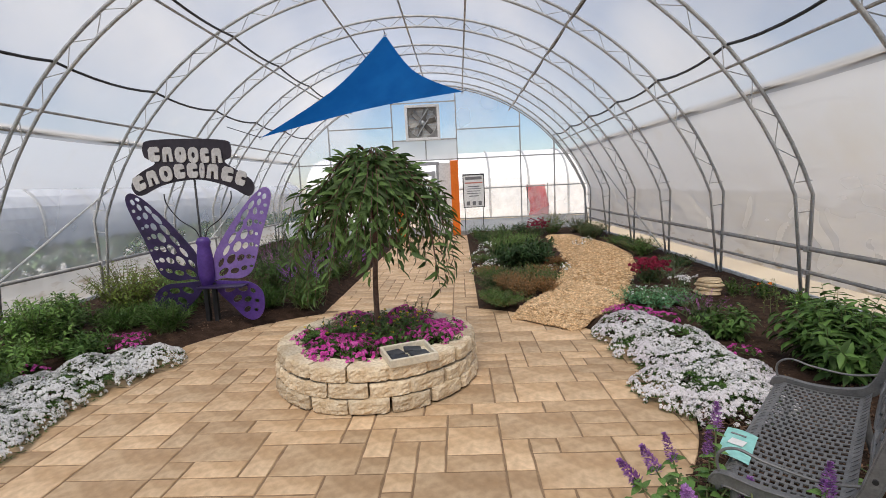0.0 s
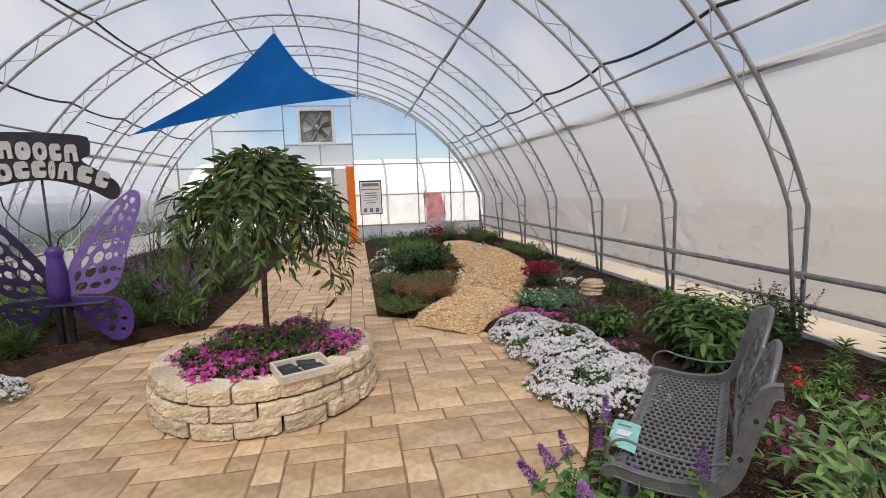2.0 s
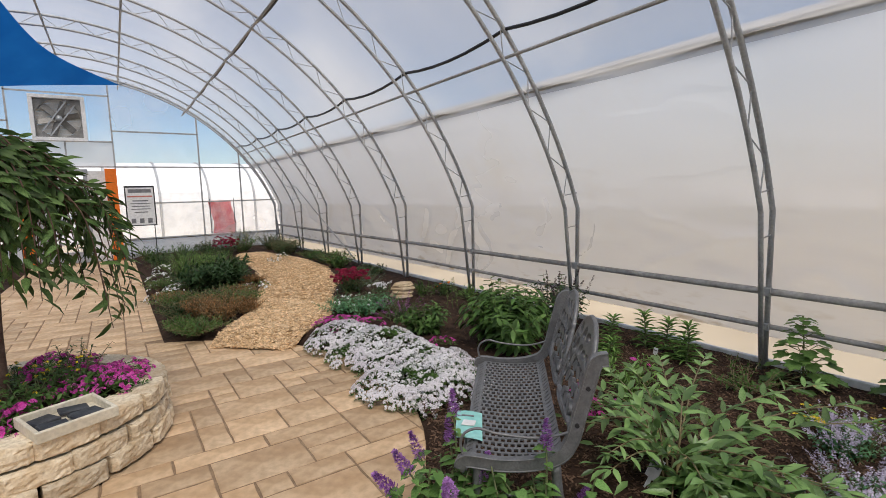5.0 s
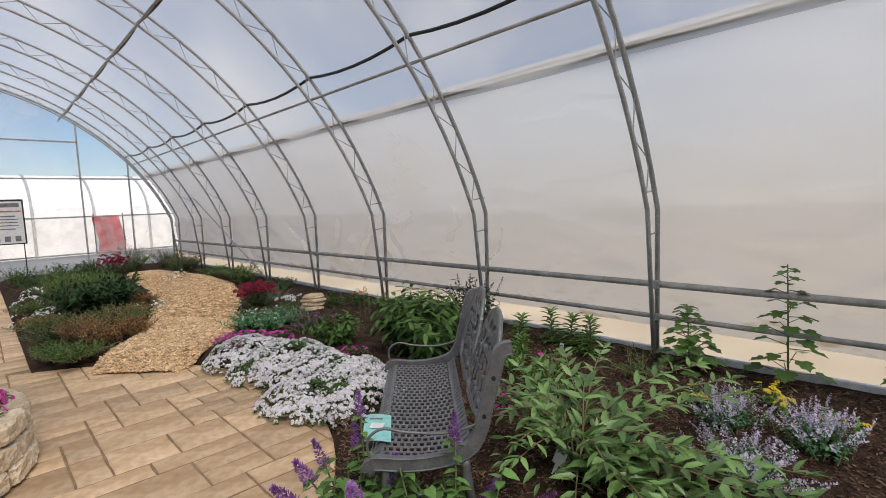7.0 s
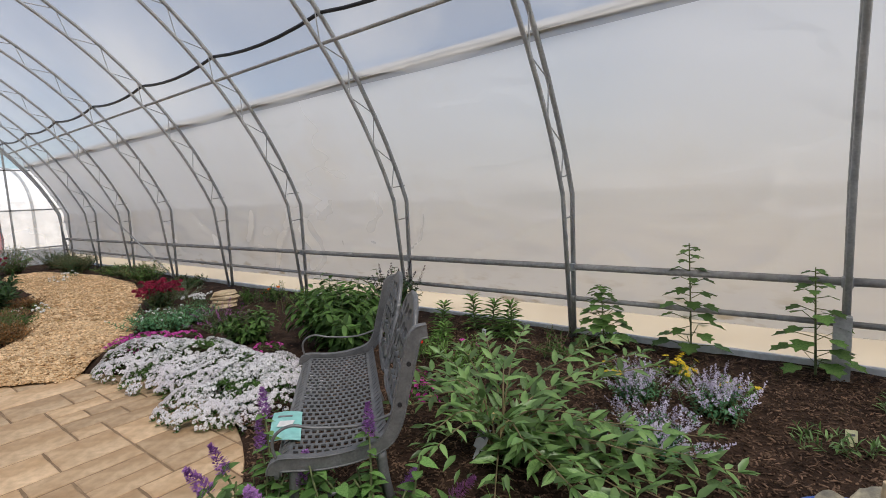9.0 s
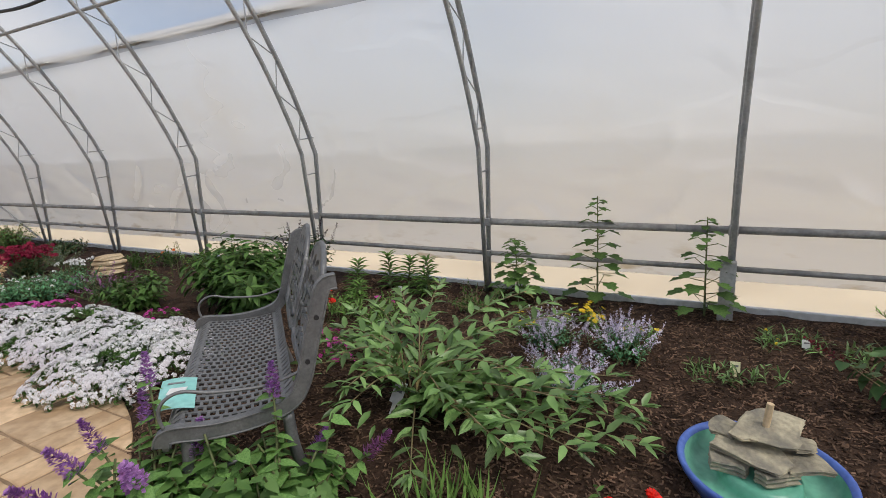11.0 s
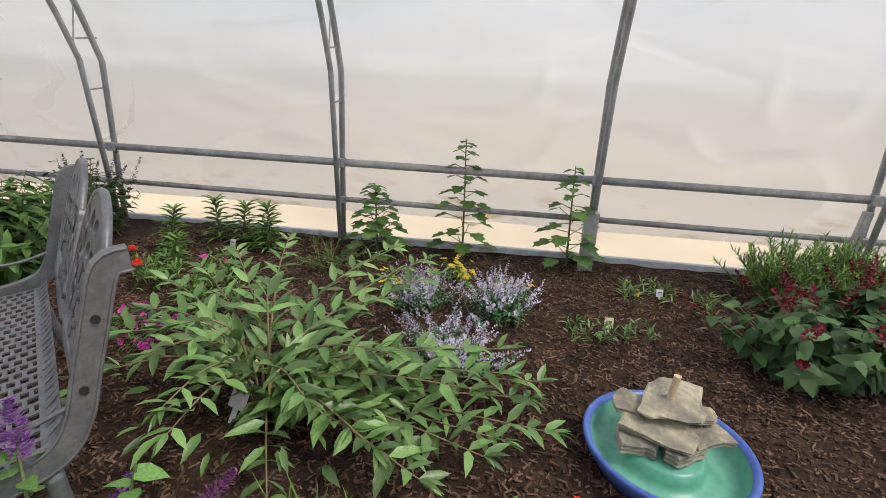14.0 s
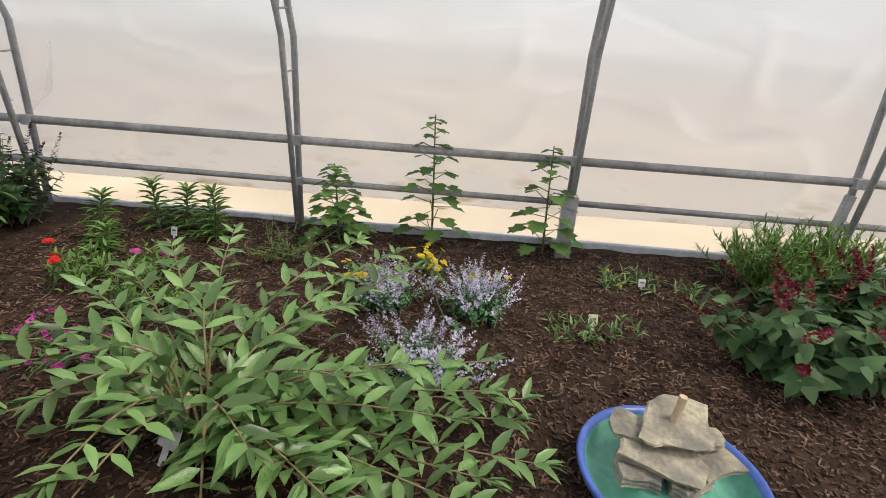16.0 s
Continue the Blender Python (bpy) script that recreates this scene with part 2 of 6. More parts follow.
# ---- mesh helpers ----
class Shape:
    def __init__(self):
        self.v, self.f = [], []

    def add(self, verts, faces):
        o = len(self.v)
        self.v.extend(tuple(map(float, p)) for p in verts)
        self.f.extend(tuple(i + o for i in q) for q in faces)
        return self

    def box(self, c, s, m=None, cut=0.0):
        """A box of size s about c; cut: chamfer of its edges."""
        x, y, z = (k / 2 for k in s)
        k = min(cut, x * 0.45, y * 0.45, z * 0.45)
        if k <= 0:
            pts = [(a * x, b * y, d * z) for d in (-1, 1) for a, b in ((-1, -1), (1, -1), (1, 1), (-1, 1))]
            fs = [(3, 2, 1, 0), (4, 5, 6, 7), (0, 1, 5, 4), (1, 2, 6, 5), (2, 3, 7, 6), (3, 0, 4, 7)]
        else:
            pts, fs = [], []
            for d, e in ((-z, k), (-z + k, 0), (z - k, 0), (z, k)):
                pts += [(-x + e, -y + e, d), (x - e, -y + e, d), (x - e, y - e, d), (-x + e, y - e, d)]
            fs = [(3, 2, 1, 0), (12, 13, 14, 15)]
            for r in range(3):
                for i in range(4):
                    j = (i + 1) % 4
                    fs.append((r * 4 + i, r * 4 + j, r * 4 + 4 + j, r * 4 + 4 + i))
        pts = [Vector(p) for p in pts]
        if m is not None:
            pts = [m @ p for p in pts]
        return self.add([p + Vector(c) for p in pts], fs)

    def tube(self, path, r, n=8, caps=True, squash=1.0):
        pts = [Vector(p) for p in path]
        rs = r if isinstance(r, (list, tuple)) else [r] * len(pts)
        rings, ref = [], None
        for i, p in enumerate(pts):
            d = (pts[min(i + 1, len(pts) - 1)] - pts[max(i - 1, 0)]).normalized()
            if ref is None:
                ref = Vector((0, 0, 1)) if abs(d.z) < 0.9 else Vector((1, 0, 0))
            a = d.cross(ref).normalized()
            b = a.cross(d).normalized()
            ref = b
            for k in range(n):
                t = 2 * math.pi * k / n
                rings.append(p + a * math.cos(t) * rs[i] + b * math.sin(t) * rs[i] * squash)
        fs = []
        for i in range(len(pts) - 1):
            for k in range(n):
                j = (k + 1) % n
                fs.append((i * n + k, i * n + j, (i + 1) * n + j, (i + 1) * n + k))
        if caps:
            fs.append(tuple(range(n - 1, -1, -1)))
            fs.append(tuple((len(pts) - 1) * n + k for k in range(n)))
        return self.add(rings, fs)

    def lathe(self, profile, c=(0, 0, 0), n=40):
        vs, fs = [], []
        for rr, z in profile:
            vs += [(c[0] + rr * math.cos(2 * math.pi * k / n), c[1] + rr * math.sin(2 * math.pi * k / n), c[2] + z) for k in range(n)]
        for i in range(len(profile) - 1):
            for k in range(n):
                j = (k + 1) % n
                fs.append((i * n + k, i * n + j, (i + 1) * n + j, (i + 1) * n + k))
        return self.add(vs, fs)

    def grid(self, nx, ny, fn):
        vs = [fn(i / nx, j / ny) for j in range(ny + 1) for i in range(nx + 1)]
        w = nx + 1
        return self.add(vs, [(j * w + i, j * w + i + 1, (j + 1) * w + i + 1, (j + 1) * w + i) for j in range(ny) for i in range(nx)])

    def prism(self, poly, z0, z1, inset=0.0):
        """An upright prism on a flat polygon, its top edge cut back by inset."""
        n = len(poly)
        cx, cy = sum(p[0] for p in poly) / n, sum(p[1] for p in poly) / n
        ins = []
        for x, y in poly:
            d = math.hypot(x - cx, y - cy) or 1
            ins.append((x - (x - cx) / d * inset, y - (y - cy) / d * inset))
        vs = [(x, y, z0) for x, y in poly] + [(x, y, z1 - inset * 0.6) for x, y in poly] + [(x, y, z1) for x, y in ins]
        fs = [tuple(range(2 * n, 3 * n)), tuple(range(n - 1, -1, -1))]
        for r in range(2):
            for i in range(n):
                j = (i + 1) % n
                fs.append((r * n + i, r * n + j, (r + 1) * n + j, (r + 1) * n + i))
        return self.add(vs, fs)

    def mesh(self, name, material, smooth=False):
        me = bpy.data.meshes.new(name)
        me.from_pydata(self.v, [], self.f)
        me.materials.append(material)
        if smooth:
            me.polygons.foreach_set("use_smooth", [True] * len(me.polygons))
        me.update()
        return me


def part(name, shape, material, parent=None, label="", smooth=False):
    """Links a shape as one mesh object, under a thing or a part."""
    ob = new(name, shape if isinstance(shape, bpy.types.Mesh) else shape.mesh(name, material, smooth))
    if parent:
        ob.parent = parent
    return tagged(ob, label)


def thing(name, label, category, at=None, group="", kind=""):
    ob = new(name)
    ob.empty_display_size = 0.1
    if at is not None:
        ob.matrix_world = at
    return tagged(ob, label, category, group, kind)


def setting(name, shape, material, label="", smooth=False):
    return tagged(part(name, shape, material, None, label, smooth), kind="structure")


def outline_mesh(name, outer, holes, depth, material, bevel=0.0):
    """A flat plate with holes, cut from closed outlines in its own x, y; depth: half its thickness."""
    cu = bpy.data.curves.new(name, "CURVE")
    cu.dimensions, cu.fill_mode, cu.extrude, cu.bevel_depth = "2D", "BOTH", depth, bevel
    for loop in [outer, *holes]:
        sp = cu.splines.new("POLY")
        sp.points.add(len(loop) - 1)
        for p, (x, y) in zip(sp.points, loop):
            p.co = (x, y, 0, 1)
        sp.use_cyclic_u = True
    ob = bpy.data.objects.new(name, cu)
    scene.collection.objects.link(ob)
    me = bpy.data.meshes.new_from_object(ob.evaluated_get(bpy.context.evaluated_depsgraph_get()))
    bpy.data.objects.remove(ob)
    me.materials.clear()
    me.materials.append(material)
    return me


def smooth_loop(pts, n=6):
    """A closed Catmull-Rom line through the points."""
    out, m = [], len(pts)
    for i in range(m):
        a, b, c, d = (pts[(i + k - 1) % m] for k in range(4))
        for s in range(n):
            t = s / n
            out.append(tuple(0.5 * (2 * b[k] + (c[k] - a[k]) * t + (2 * a[k] - 5 * b[k] + 4 * c[k] - d[k]) * t * t + (3 * b[k] - a[k] - 3 * c[k] + d[k]) * t ** 3) for k in range(len(b))))
    return out


def smooth_line(pts, n=6):
    out, m = [], len(pts)
    for i in range(m - 1):
        a, b, c, d = (Vector(pts[min(max(i + k - 1, 0), m - 1)]) for k in range(4))
        for s in range(n):
            t = s / n
            out.append(0.5 * (2 * b + (c - a) * t + (2 * a - 5 * b + 4 * c - d) * t * t + (3 * b - a - 3 * c + d) * t ** 3))
    return out + [Vector(pts[-1])]


def clip_convex(poly, convex):
    """The part of a polygon inside a convex one (counter-clockwise)."""
    out = list(poly)
    for i in range(len(convex)):
        (ax, ay), (bx, by) = convex[i], convex[(i + 1) % len(convex)]
        side = lambda p: (bx - ax) * (p[1] - ay) - (by - ay) * (p[0] - ax)
        src, out = out, []
        for j in range(len(src)):
            p, q = src[j], src[(j + 1) % len(src)]
            sp, sq = side(p), side(q)
            if sp >= 0:
                out.append(p)
            if sp * sq < 0:
                t = sp / (sp - sq)
                out.append((p[0] + (q[0] - p[0]) * t, p[1] + (q[1] - p[1]) * t))
        if len(out) < 3:
            return []
    return out


# ---- plan of the hoop house ----
CX, ZC, R_OUT, R_IN = -0.22, -0.5, 5.12, 4.94    # middle line, centre and radii of the hoops
PITCH, Y_END, Y_BACK = 1.83, 14.6, -6.0
HOOPS = [1.2 + PITCH * (k - 2) for k in range(-1, 10)]
HOOPS[1], HOOPS[2], HOOPS[3], HOOPS[4] = -2.22, -0.55, 1.22, 3.05
KNEE = 1.28


def arch(r, z_low=KNEE, n=40):
    """x, z along a hoop of radius r from its left knee to its right one."""
    a = math.acos((z_low - ZC) / r)
    return [(CX + r * math.sin(-a + 2 * a * i / n), ZC + r * math.cos(-a + 2 * a * i / n)) for i in range(n + 1)]


# ---- ground, beds, paving ----
setting("ground", Shape().grid(40, 40, lambda u, v: (-400 + 800 * u, -400 + 800 * v, -0.06)), GROUND, "pale sunlit gravel ground outside the greenhouse")
RING = (-0.15, 3.15, 2.43)
WALK_X = (-1.15, 0.86)
CIRCLE = [(RING[0] + RING[2] * math.cos(2 * math.pi * k / 72), RING[1] + RING[2] * math.sin(2 * math.pi * k / 72)) for k in range(72)]


def paved(x, y, grow=0.0):
    if math.hypot(x - RING[0], y - RING[1]) < RING[2] + grow:
        return True
    if WALK_X[0] - grow < x < WALK_X[1] + grow and y > RING[1]:
        return True
    return y < 1.6 and -1.6 - grow < x < 1.15 + grow


def pave_gap(x, y):
    """How far a point lies outside the paving; negative on it."""
    ring = math.hypot(x - RING[0], y - RING[1]) - RING[2]
    walk_ = max(abs(x - sum(WALK_X) / 2) - (WALK_X[1] - WALK_X[0]) / 2, RING[1] - y)
    rear = max(abs(x + 0.22) - 1.375, y - 1.6)
    return min(ring, walk_, rear)


def bed_height(x, y):
    n1 = noise.noise((x * 0.9, y * 0.9, 0.3)) * 0.025 + noise.noise((x * 9, y * 9, 1.3)) * 0.012
    return 0.083 + n1


def ground_at(x, y):
    """The soil or, over the paving, its top."""
    return max(0.0, min(bed_height(x, y), -0.012 + 0.35 * pave_gap(x, y)))


def bed_point(u, v):
    x, y = -5.15 + 9.8 * u, Y_BACK + (Y_END - Y_BACK) * v
    d = pave_gap(x, y)
    return (x, y, -0.05 if d < -0.08 else min(bed_height(x, y), -0.012 + 0.35 * d))


setting("bed_soil", Shape().grid(200, 400, bed_point), SOIL, "dark brown shredded bark mulch in the planting beds", True)
slab = Shape().prism(CIRCLE, -0.05, -0.006)
slab.box((sum(WALK_X) / 2, (RING[1] + Y_END) / 2, -0.029), (WALK_X[1] - WALK_X[0], Y_END - RING[1], 0.044))
slab.box((-0.22, -2.2, -0.03), (2.75, 7.6, 0.044))
pavement = setting("pavement", slab, JOINT, "tan stamped stone paving in an irregular ashlar pattern")

# ---- hoops, purlins, rails ----
def hoop_thing():
    hoop = thing("hoop_truss", "grey galvanised steel lattice hoop arching over the beds", "truss", group="greenhouse hoops")
    out_line, in_line = arch(R_OUT), arch(R_IN)
    feet = ((CX - 4.79, 0.02), (CX + 4.79, 0.02))
    o = [(feet[0][0], 0, feet[0][1])] + [(x, 0, z) for x, z in out_line] + [(feet[1][0], 0, feet[1][1])]
    i = [(feet[0][0] + 0.05, 0, 0.02)] + [(x, 0, z) for x, z in in_line] + [(feet[1][0] - 0.05, 0, 0.02)]
    part("outer_chord", Shape().tube(o, 0.021, 8), STEEL, hoop, smooth=True)
    part("inner_chord", Shape().tube(i, 0.019, 8), STEEL, hoop, smooth=True)
    web = Shape()
    steps = 46
    a = math.acos((KNEE - ZC) / R_OUT) - 0.03
    for k in range(steps):
        t0, t1 = -a + 2 * a * k / steps, -a + 2 * a * (k + 1) / steps
        r0, r1 = (R_OUT, R_IN) if k % 2 else (R_IN, R_OUT)
        web.tube([(CX + r0 * math.sin(t0), 0, ZC + r0 * math.cos(t0)), (CX + r1 * math.sin(t1), 0, ZC + r1 * math.cos(t1))], 0.0055, 5)
    for s in (-1, 1):
        for z in (1.08, 1.42):
            part("spacer_rod", Shape().tube([(CX + s * 4.61, 0, z), (CX + s * 4.79, 0, z + 0.02)], 0.006, 5), STEEL, hoop)
    part("lattice_web", web, STEEL, hoop, "thin zigzag bracing rods")
    return hoop


hoop = hoop_thing()
hoop.matrix_world = pose(0, HOOPS[0], 0)
for y in HOOPS[1:]:
    copy_thing(hoop, pose(0, y, 0))


def long_bar(name, x, z, r, material, label, category="purlin", y0=Y_BACK, y1=Y_END, sag=0.0, group=""):
    pts = []
    for k in range(len(HOOPS) - 1):
        for s in range(6):
            t = s / 6
            pts.append((x, HOOPS[k] + (HOOPS[k + 1] - HOOPS[k]) * t, z - sag * 4 * t * (1 - t)))
    pts = [(x, y0, z)] + pts + [(x, HOOPS[-1], z), (x, y1, z)]
    ob = part(name, Shape().tube(pts if sag else [(x, y0, z), (x, y1, z)], r, 8), material, None, label, True)
    return tagged(ob, category=category, group=group)


def on_arch(u, r):
    return CX + u, ZC + math.sqrt(r * r - u * u)


for u in (-3.98, -2.42, -0.97, 0.07, 1.1, 2.5, 3.93):
    x, z = on_arch(u, R_OUT - 0.04 if abs(u) > 3 else R_IN - 0.02)
    long_bar("purlin", x, z, 0.016, STEEL_DARK, "thin grey steel purlin running along the roof hoops", group="roof purlins")
for u, r, sag in ((-3.6, 5.13, 0.07), (-2.33, 4.96, 0.05), (2.53, 4.98, 0.05), (3.82, 5.13, 0.07)):
    x, z = on_arch(u, r)
    long_bar("black_hose", x, z, 0.017, BLACK_HOSE, "black water hose sagging between the roof hoops", "hose", sag=sag, group="roof hoses")
for s in (-1, 1):
    for z, r, nm in ((0.672, 0.027, "upper"), (0.405, 0.02, "lower")) if s > 0 else ((0.61, 0.027, "upper"),):
        rail = thing("side_rail", "grey weathered horizontal rail along the side wall", "rail", pose(CX + s * 4.79, Y_BACK, z), "side rails")
        cuts = [Y_BACK, -4.3, -0.2, 3.9, 8.0, 12.1, Y_END]
        for a, b in zip(cuts, cuts[1:]):
            part("rail_length", Shape().tube([(0, a - Y_BACK, 0), (0, b - Y_BACK, 0)], r, 10), STEEL_DARK, rail, smooth=True)
        for a in HOOPS:
            part("clamp", Shape().box((-s * 0.02, a - Y_BACK, 0), (0.05, 0.06, r * 2 + 0.012), None, 0.004), STEEL, rail)
    setting("base_board", Shape().box((CX + s * 4.895, (Y_BACK + Y_END) / 2, 0.06), (0.04, Y_END - Y_BACK, 0.12), cut=0.005), BASE, "pale metal base board along the greenhouse wall")
    hip = Shape()
    hx, hz = on_arch(s * 4.25, 5.18)
    hip.box((hx, (Y_BACK + Y_END) / 2, hz), (0.03, Y_END - Y_BACK, 0.085), Matrix.Rotation(s * 0.55, 3, "Y"))
    setting("hip_board", hip, HIP, "grey wooden board outside the film under the roof edge")

# diagonal wind braces
for pts in (((4.4, 13.87, 2.55), (4.52, 8.6, 0.12)), ((-4.9, 6.95, 1.75), (-4.98, 4.3, 0.3)), ((4.5, -2.4, 0.2), (4.4, -4.3, 0.9)), ((-4.75, 12.2, 1.9), (-4.9, 9.0, 0.2))):
    tagged(part("wind_brace", Shape().tube(pts, 0.014, 6), STEEL, None, "slim diagonal steel brace between two hoops"), category="brace", group="wind braces")
tagged(part("corner_post", Shape().box((4.5, -2.13, 0.3), (0.04, 0.045, 0.62), Matrix.Rotation(0.12, 3, "X"), 0.004), STEEL, None, "short flat steel post at a hoop's foot"), category="post")
tagged(part("hoop_foot_post", Shape().box((4.42, -0.53, 0.25), (0.05, 0.09, 0.48), None, 0.004), STEEL, None, "short flat steel post beside a hoop's foot"), category="post")


# ---- film ----
def film_roof(u, v):
    a = 0.975
    t = -a + 2 * a * u
    y = Y_BACK + (Y_END - Y_BACK) * v
    ph = (y - HOOPS[0]) / PITCH
    r = R_OUT + 0.03 - 0.03 * math.sin(math.pi * (ph % 1)) + 0.012 * noise.noise((t * 6, y * 1.2, 0))
    return (CX + r * math.sin(t), y, ZC + r * math.cos(t))


def side_film(s, z_low, z_high):
    def fn(u, v):
        y = Y_BACK + (Y_END - Y_BACK) * u
        z = z_low + (z_high - z_low) * v
        ph = ((y - HOOPS[0]) / PITCH) % 1
        half = math.sqrt(max((R_OUT + 0.035) ** 2 - (z - ZC) ** 2, 0)) if z > KNEE else 4.837 + 0.03 * min(1, (KNEE - z) / 0.9)
        slack = 0.034 * math.exp(-((z - 0.9) / 0.36) ** 2) + 0.006
        fold = slack * noise.noise((y * 1.1 + z * 0.8, z * 3.5 - y * 0.5, 4.0 * s)) + 0.5 * slack * noise.noise((y * 2.5 - z * 3, z * 7, 2.0 * s))
        ridge = 1 - abs(noise.noise((y * 0.9 + z * 1.5, z * 1.3 - y * 0.7, 7.0 * s))) * 5
        fold += 0.044 * max(0, ridge) ** 2 * math.exp(-((z - 0.85) / 0.4) ** 2)
        wave = 0.018 * math.sin(math.pi * ph)
        return (CX + s * (half + 0.012 + wave + fold), y, z)
    return fn


setting("ceiling", Shape().grid(60, 220, film_roof), FILM_ROOF, "translucent white greenhouse film stretched over the hoops", True)
setting("wall_east", Shape().grid(560, 56, side_film(1, 0.3, 2.5)), FILM_SIDE, "wrinkled translucent white side curtain of film", True)
setting("wall_east_skirt", Shape().grid(200, 4, side_film(1, 0.06, 0.305)), FILM_SKIRT, "clear strip of film along the foot of the wall", True)
setting("wall_west", Shape().grid(200, 16, side_film(-1, 1.77, 2.5)), FILM_SIDE, "translucent white side film", True)
setting("wall_west_clear", Shape().grid(200, 16, side_film(-1, 0.58, 1.78)), FILM_CLEAR, "clear vinyl side curtain with the nursery behind it", True)
setting("wall_west_skirt", Shape().grid(200, 8, side_film(-1, 0.08, 0.6)), FILM_KICK, "pale grey panel along the foot of the wall", True)


def end_fan(y, x0, x1, z0, z1, nx, top=True):
    """A piece of the end wall, cut off by the arch."""
    lim = lambda x: ZC + math.sqrt(max((R_OUT + 0.02) ** 2 - (x - CX) ** 2, 0.01))
    return Shape().grid(nx, 1, lambda u, v: (x0 + (x1 - x0) * u, y, z0 if v == 0 else max(z0, min(z1, lim(x0 + (x1 - x0) * u)))))


setting("wall_back", end_fan(Y_BACK, CX - 4.9, CX + 4.9, 0, 9, 60), FILM_SIDE, "translucent white end film")

# ---- end wall with door and fan ----
W0, W1 = CX - 4.88, CX + 4.88
DOOR = (-1.05, -0.02, 2.2)
panes = (("window_1", W0, -1.31, 0.1, 9, PANE), ("window_2", 0.68, W1, 0.1, 9, PANE), ("window_3", -1.31, 0.68, 2.36, 3.0, PANE_FROST),
         ("window_4", -1.31, -0.92, 3.0, 9, PANE), ("window_5", 0.21, 0.68, 3.0, 9, PANE), ("window_6", -0.92, 0.21, 4.06, 9, PANE))
for nm, a, b, z0, z1, m in panes:
    setting(nm, end_fan(Y_END, a, b, z0, z1, 30), m, "clear plastic glazing of the end wall")
wall_n = setting("wall_north", Shape().box(((W0 + W1) / 2, Y_END + 0.03, 0.05), (W1 - W0, 0.06, 0.12)), ALU, "low metal sill of the end wall")
low = Shape()
low.box(((W0 - 1.31) / 2, Y_END + 0.03, 0.28), (-1.31 - W0, 0.03, 0.36))
low.box(((W1 + 0.68) / 2, Y_END + 0.03, 0.28), (W1 - 0.68, 0.03, 0.36))
part("kick_panel", low, PANE_FROST, wall_n, "greyish frosted panel at the foot of the end wall")
bars = [((-1.31, 0.1), (-1.31, 4.4)), ((0.66, 2.3), (0.66, 4.4)), ((2.6, 0.1), (2.6, 3.66)), ((3.63, 0.1), (3.63, 2.83)), ((-3.3, 0.1), (-3.3, 3.5)), ((-4.3, 0.1), (-4.3, 2.5)),
        ((W0 + 0.35, 2.36), (W1 - 0.35, 2.36)), ((0.68, 3.25), (2.6, 3.25)), ((-3.3, 3.4), (-1.31, 3.4)), ((0.7, 1.42), (W1, 1.42)), ((W0, 1.42), (-1.31, 1.42)),
        ((0.7, 0.5), (W1, 0.5)), ((W0, 0.5), (-1.31, 0.5)), ((-1.31, 2.98), (0.66, 2.98)), ((-0.3, 2.36), (-0.3, 2.98)), ((-1.31, 4.1), (0.66, 4.1))]
for (ax, az_), (bx, bz) in bars:
    part("frame_bar", Shape().box(((ax + bx) / 2, Y_END - 0.025, (az_ + bz) / 2), (abs(bx - ax) + 0.035, 0.045, abs(bz - az_) + 0.035), None, 0.004), STEEL, wall_n)
part("end_hoop", Shape().tube([(CX - 4.78, Y_END - 0.05, 0.05)] + [(x, Y_END - 0.05, z) for x, z in arch(R_OUT - 0.02)] + [(CX + 4.78, Y_END - 0.05, 0.05)], 0.025, 8), STEEL, wall_n, smooth=True)
for x in (0.55, -1.19):
    tagged(part("orange_post", Shape().box((x, Y_END - 0.12, 1.16), (0.24, 0.12, 2.3), None, 0.006), ORANGE, None, "bright orange painted post beside the entrance door"), category="post", group="door posts")
door = setting("door_1", Shape().box(((DOOR[0] + DOOR[1]) / 2, Y_END + 0.02, 2.25), (DOOR[1] - DOOR[0] + 0.2, 0.1, 0.1)), DOOR_GREY, "grey framed glass entrance door, closed")
for x in (DOOR[0] - 0.04, DOOR[1] + 0.04):
    part("jamb", Shape().box((x, Y_END + 0.02, 1.1), (0.08, 0.1, 2.2), None, 0.004), DOOR_GREY, door)
part("side_panel", Shape().box((0.24, Y_END + 0.02, 1.13), (0.38, 0.04, 2.26)), WHITE, door, "white panel between door and post")
x0, x1 = DOOR[0] + 0.02, DOOR[1] - 0.02
leaf = Shape()
for x in (x0 + 0.06, x1 - 0.06):
    leaf.box((x, Y_END + 0.03, 1.02), (0.12, 0.05, 2.0), None, 0.004)
for z, h in ((0.14, 0.25), (1.06, 0.1), (1.95, 0.12)):
    leaf.box(((x0 + x1) / 2, Y_END + 0.03, z), (x1 - x0 - 0.24, 0.05, h), None, 0.004)
leaf_ob = part("door_leaf", leaf, DOOR_GREY, door)
part("glass", Shape().box(((x0 + x1) / 2, Y_END + 0.03, 1.05), (x1 - x0 - 0.24, 0.008, 1.7)), PANE, leaf_ob)
part("door_handle", Shape().tube([(x1 - 0.06, Y_END - 0.03, 0.95), (x1 - 0.06, Y_END - 0.03, 1.2)], 0.012, 8), ALU, leaf_ob, smooth=True)
part("notice", Shape().box((-0.26, Y_END - 0.004, 1.55), (0.22, 0.006, 0.3)), PAPER, leaf_ob, "white notice on the door")
transom = Shape().box((-0.53, Y_END + 0.02, 2.1), (0.04, 0.06, 0.22))
part("transom_bar", transom, DOOR_GREY, door)

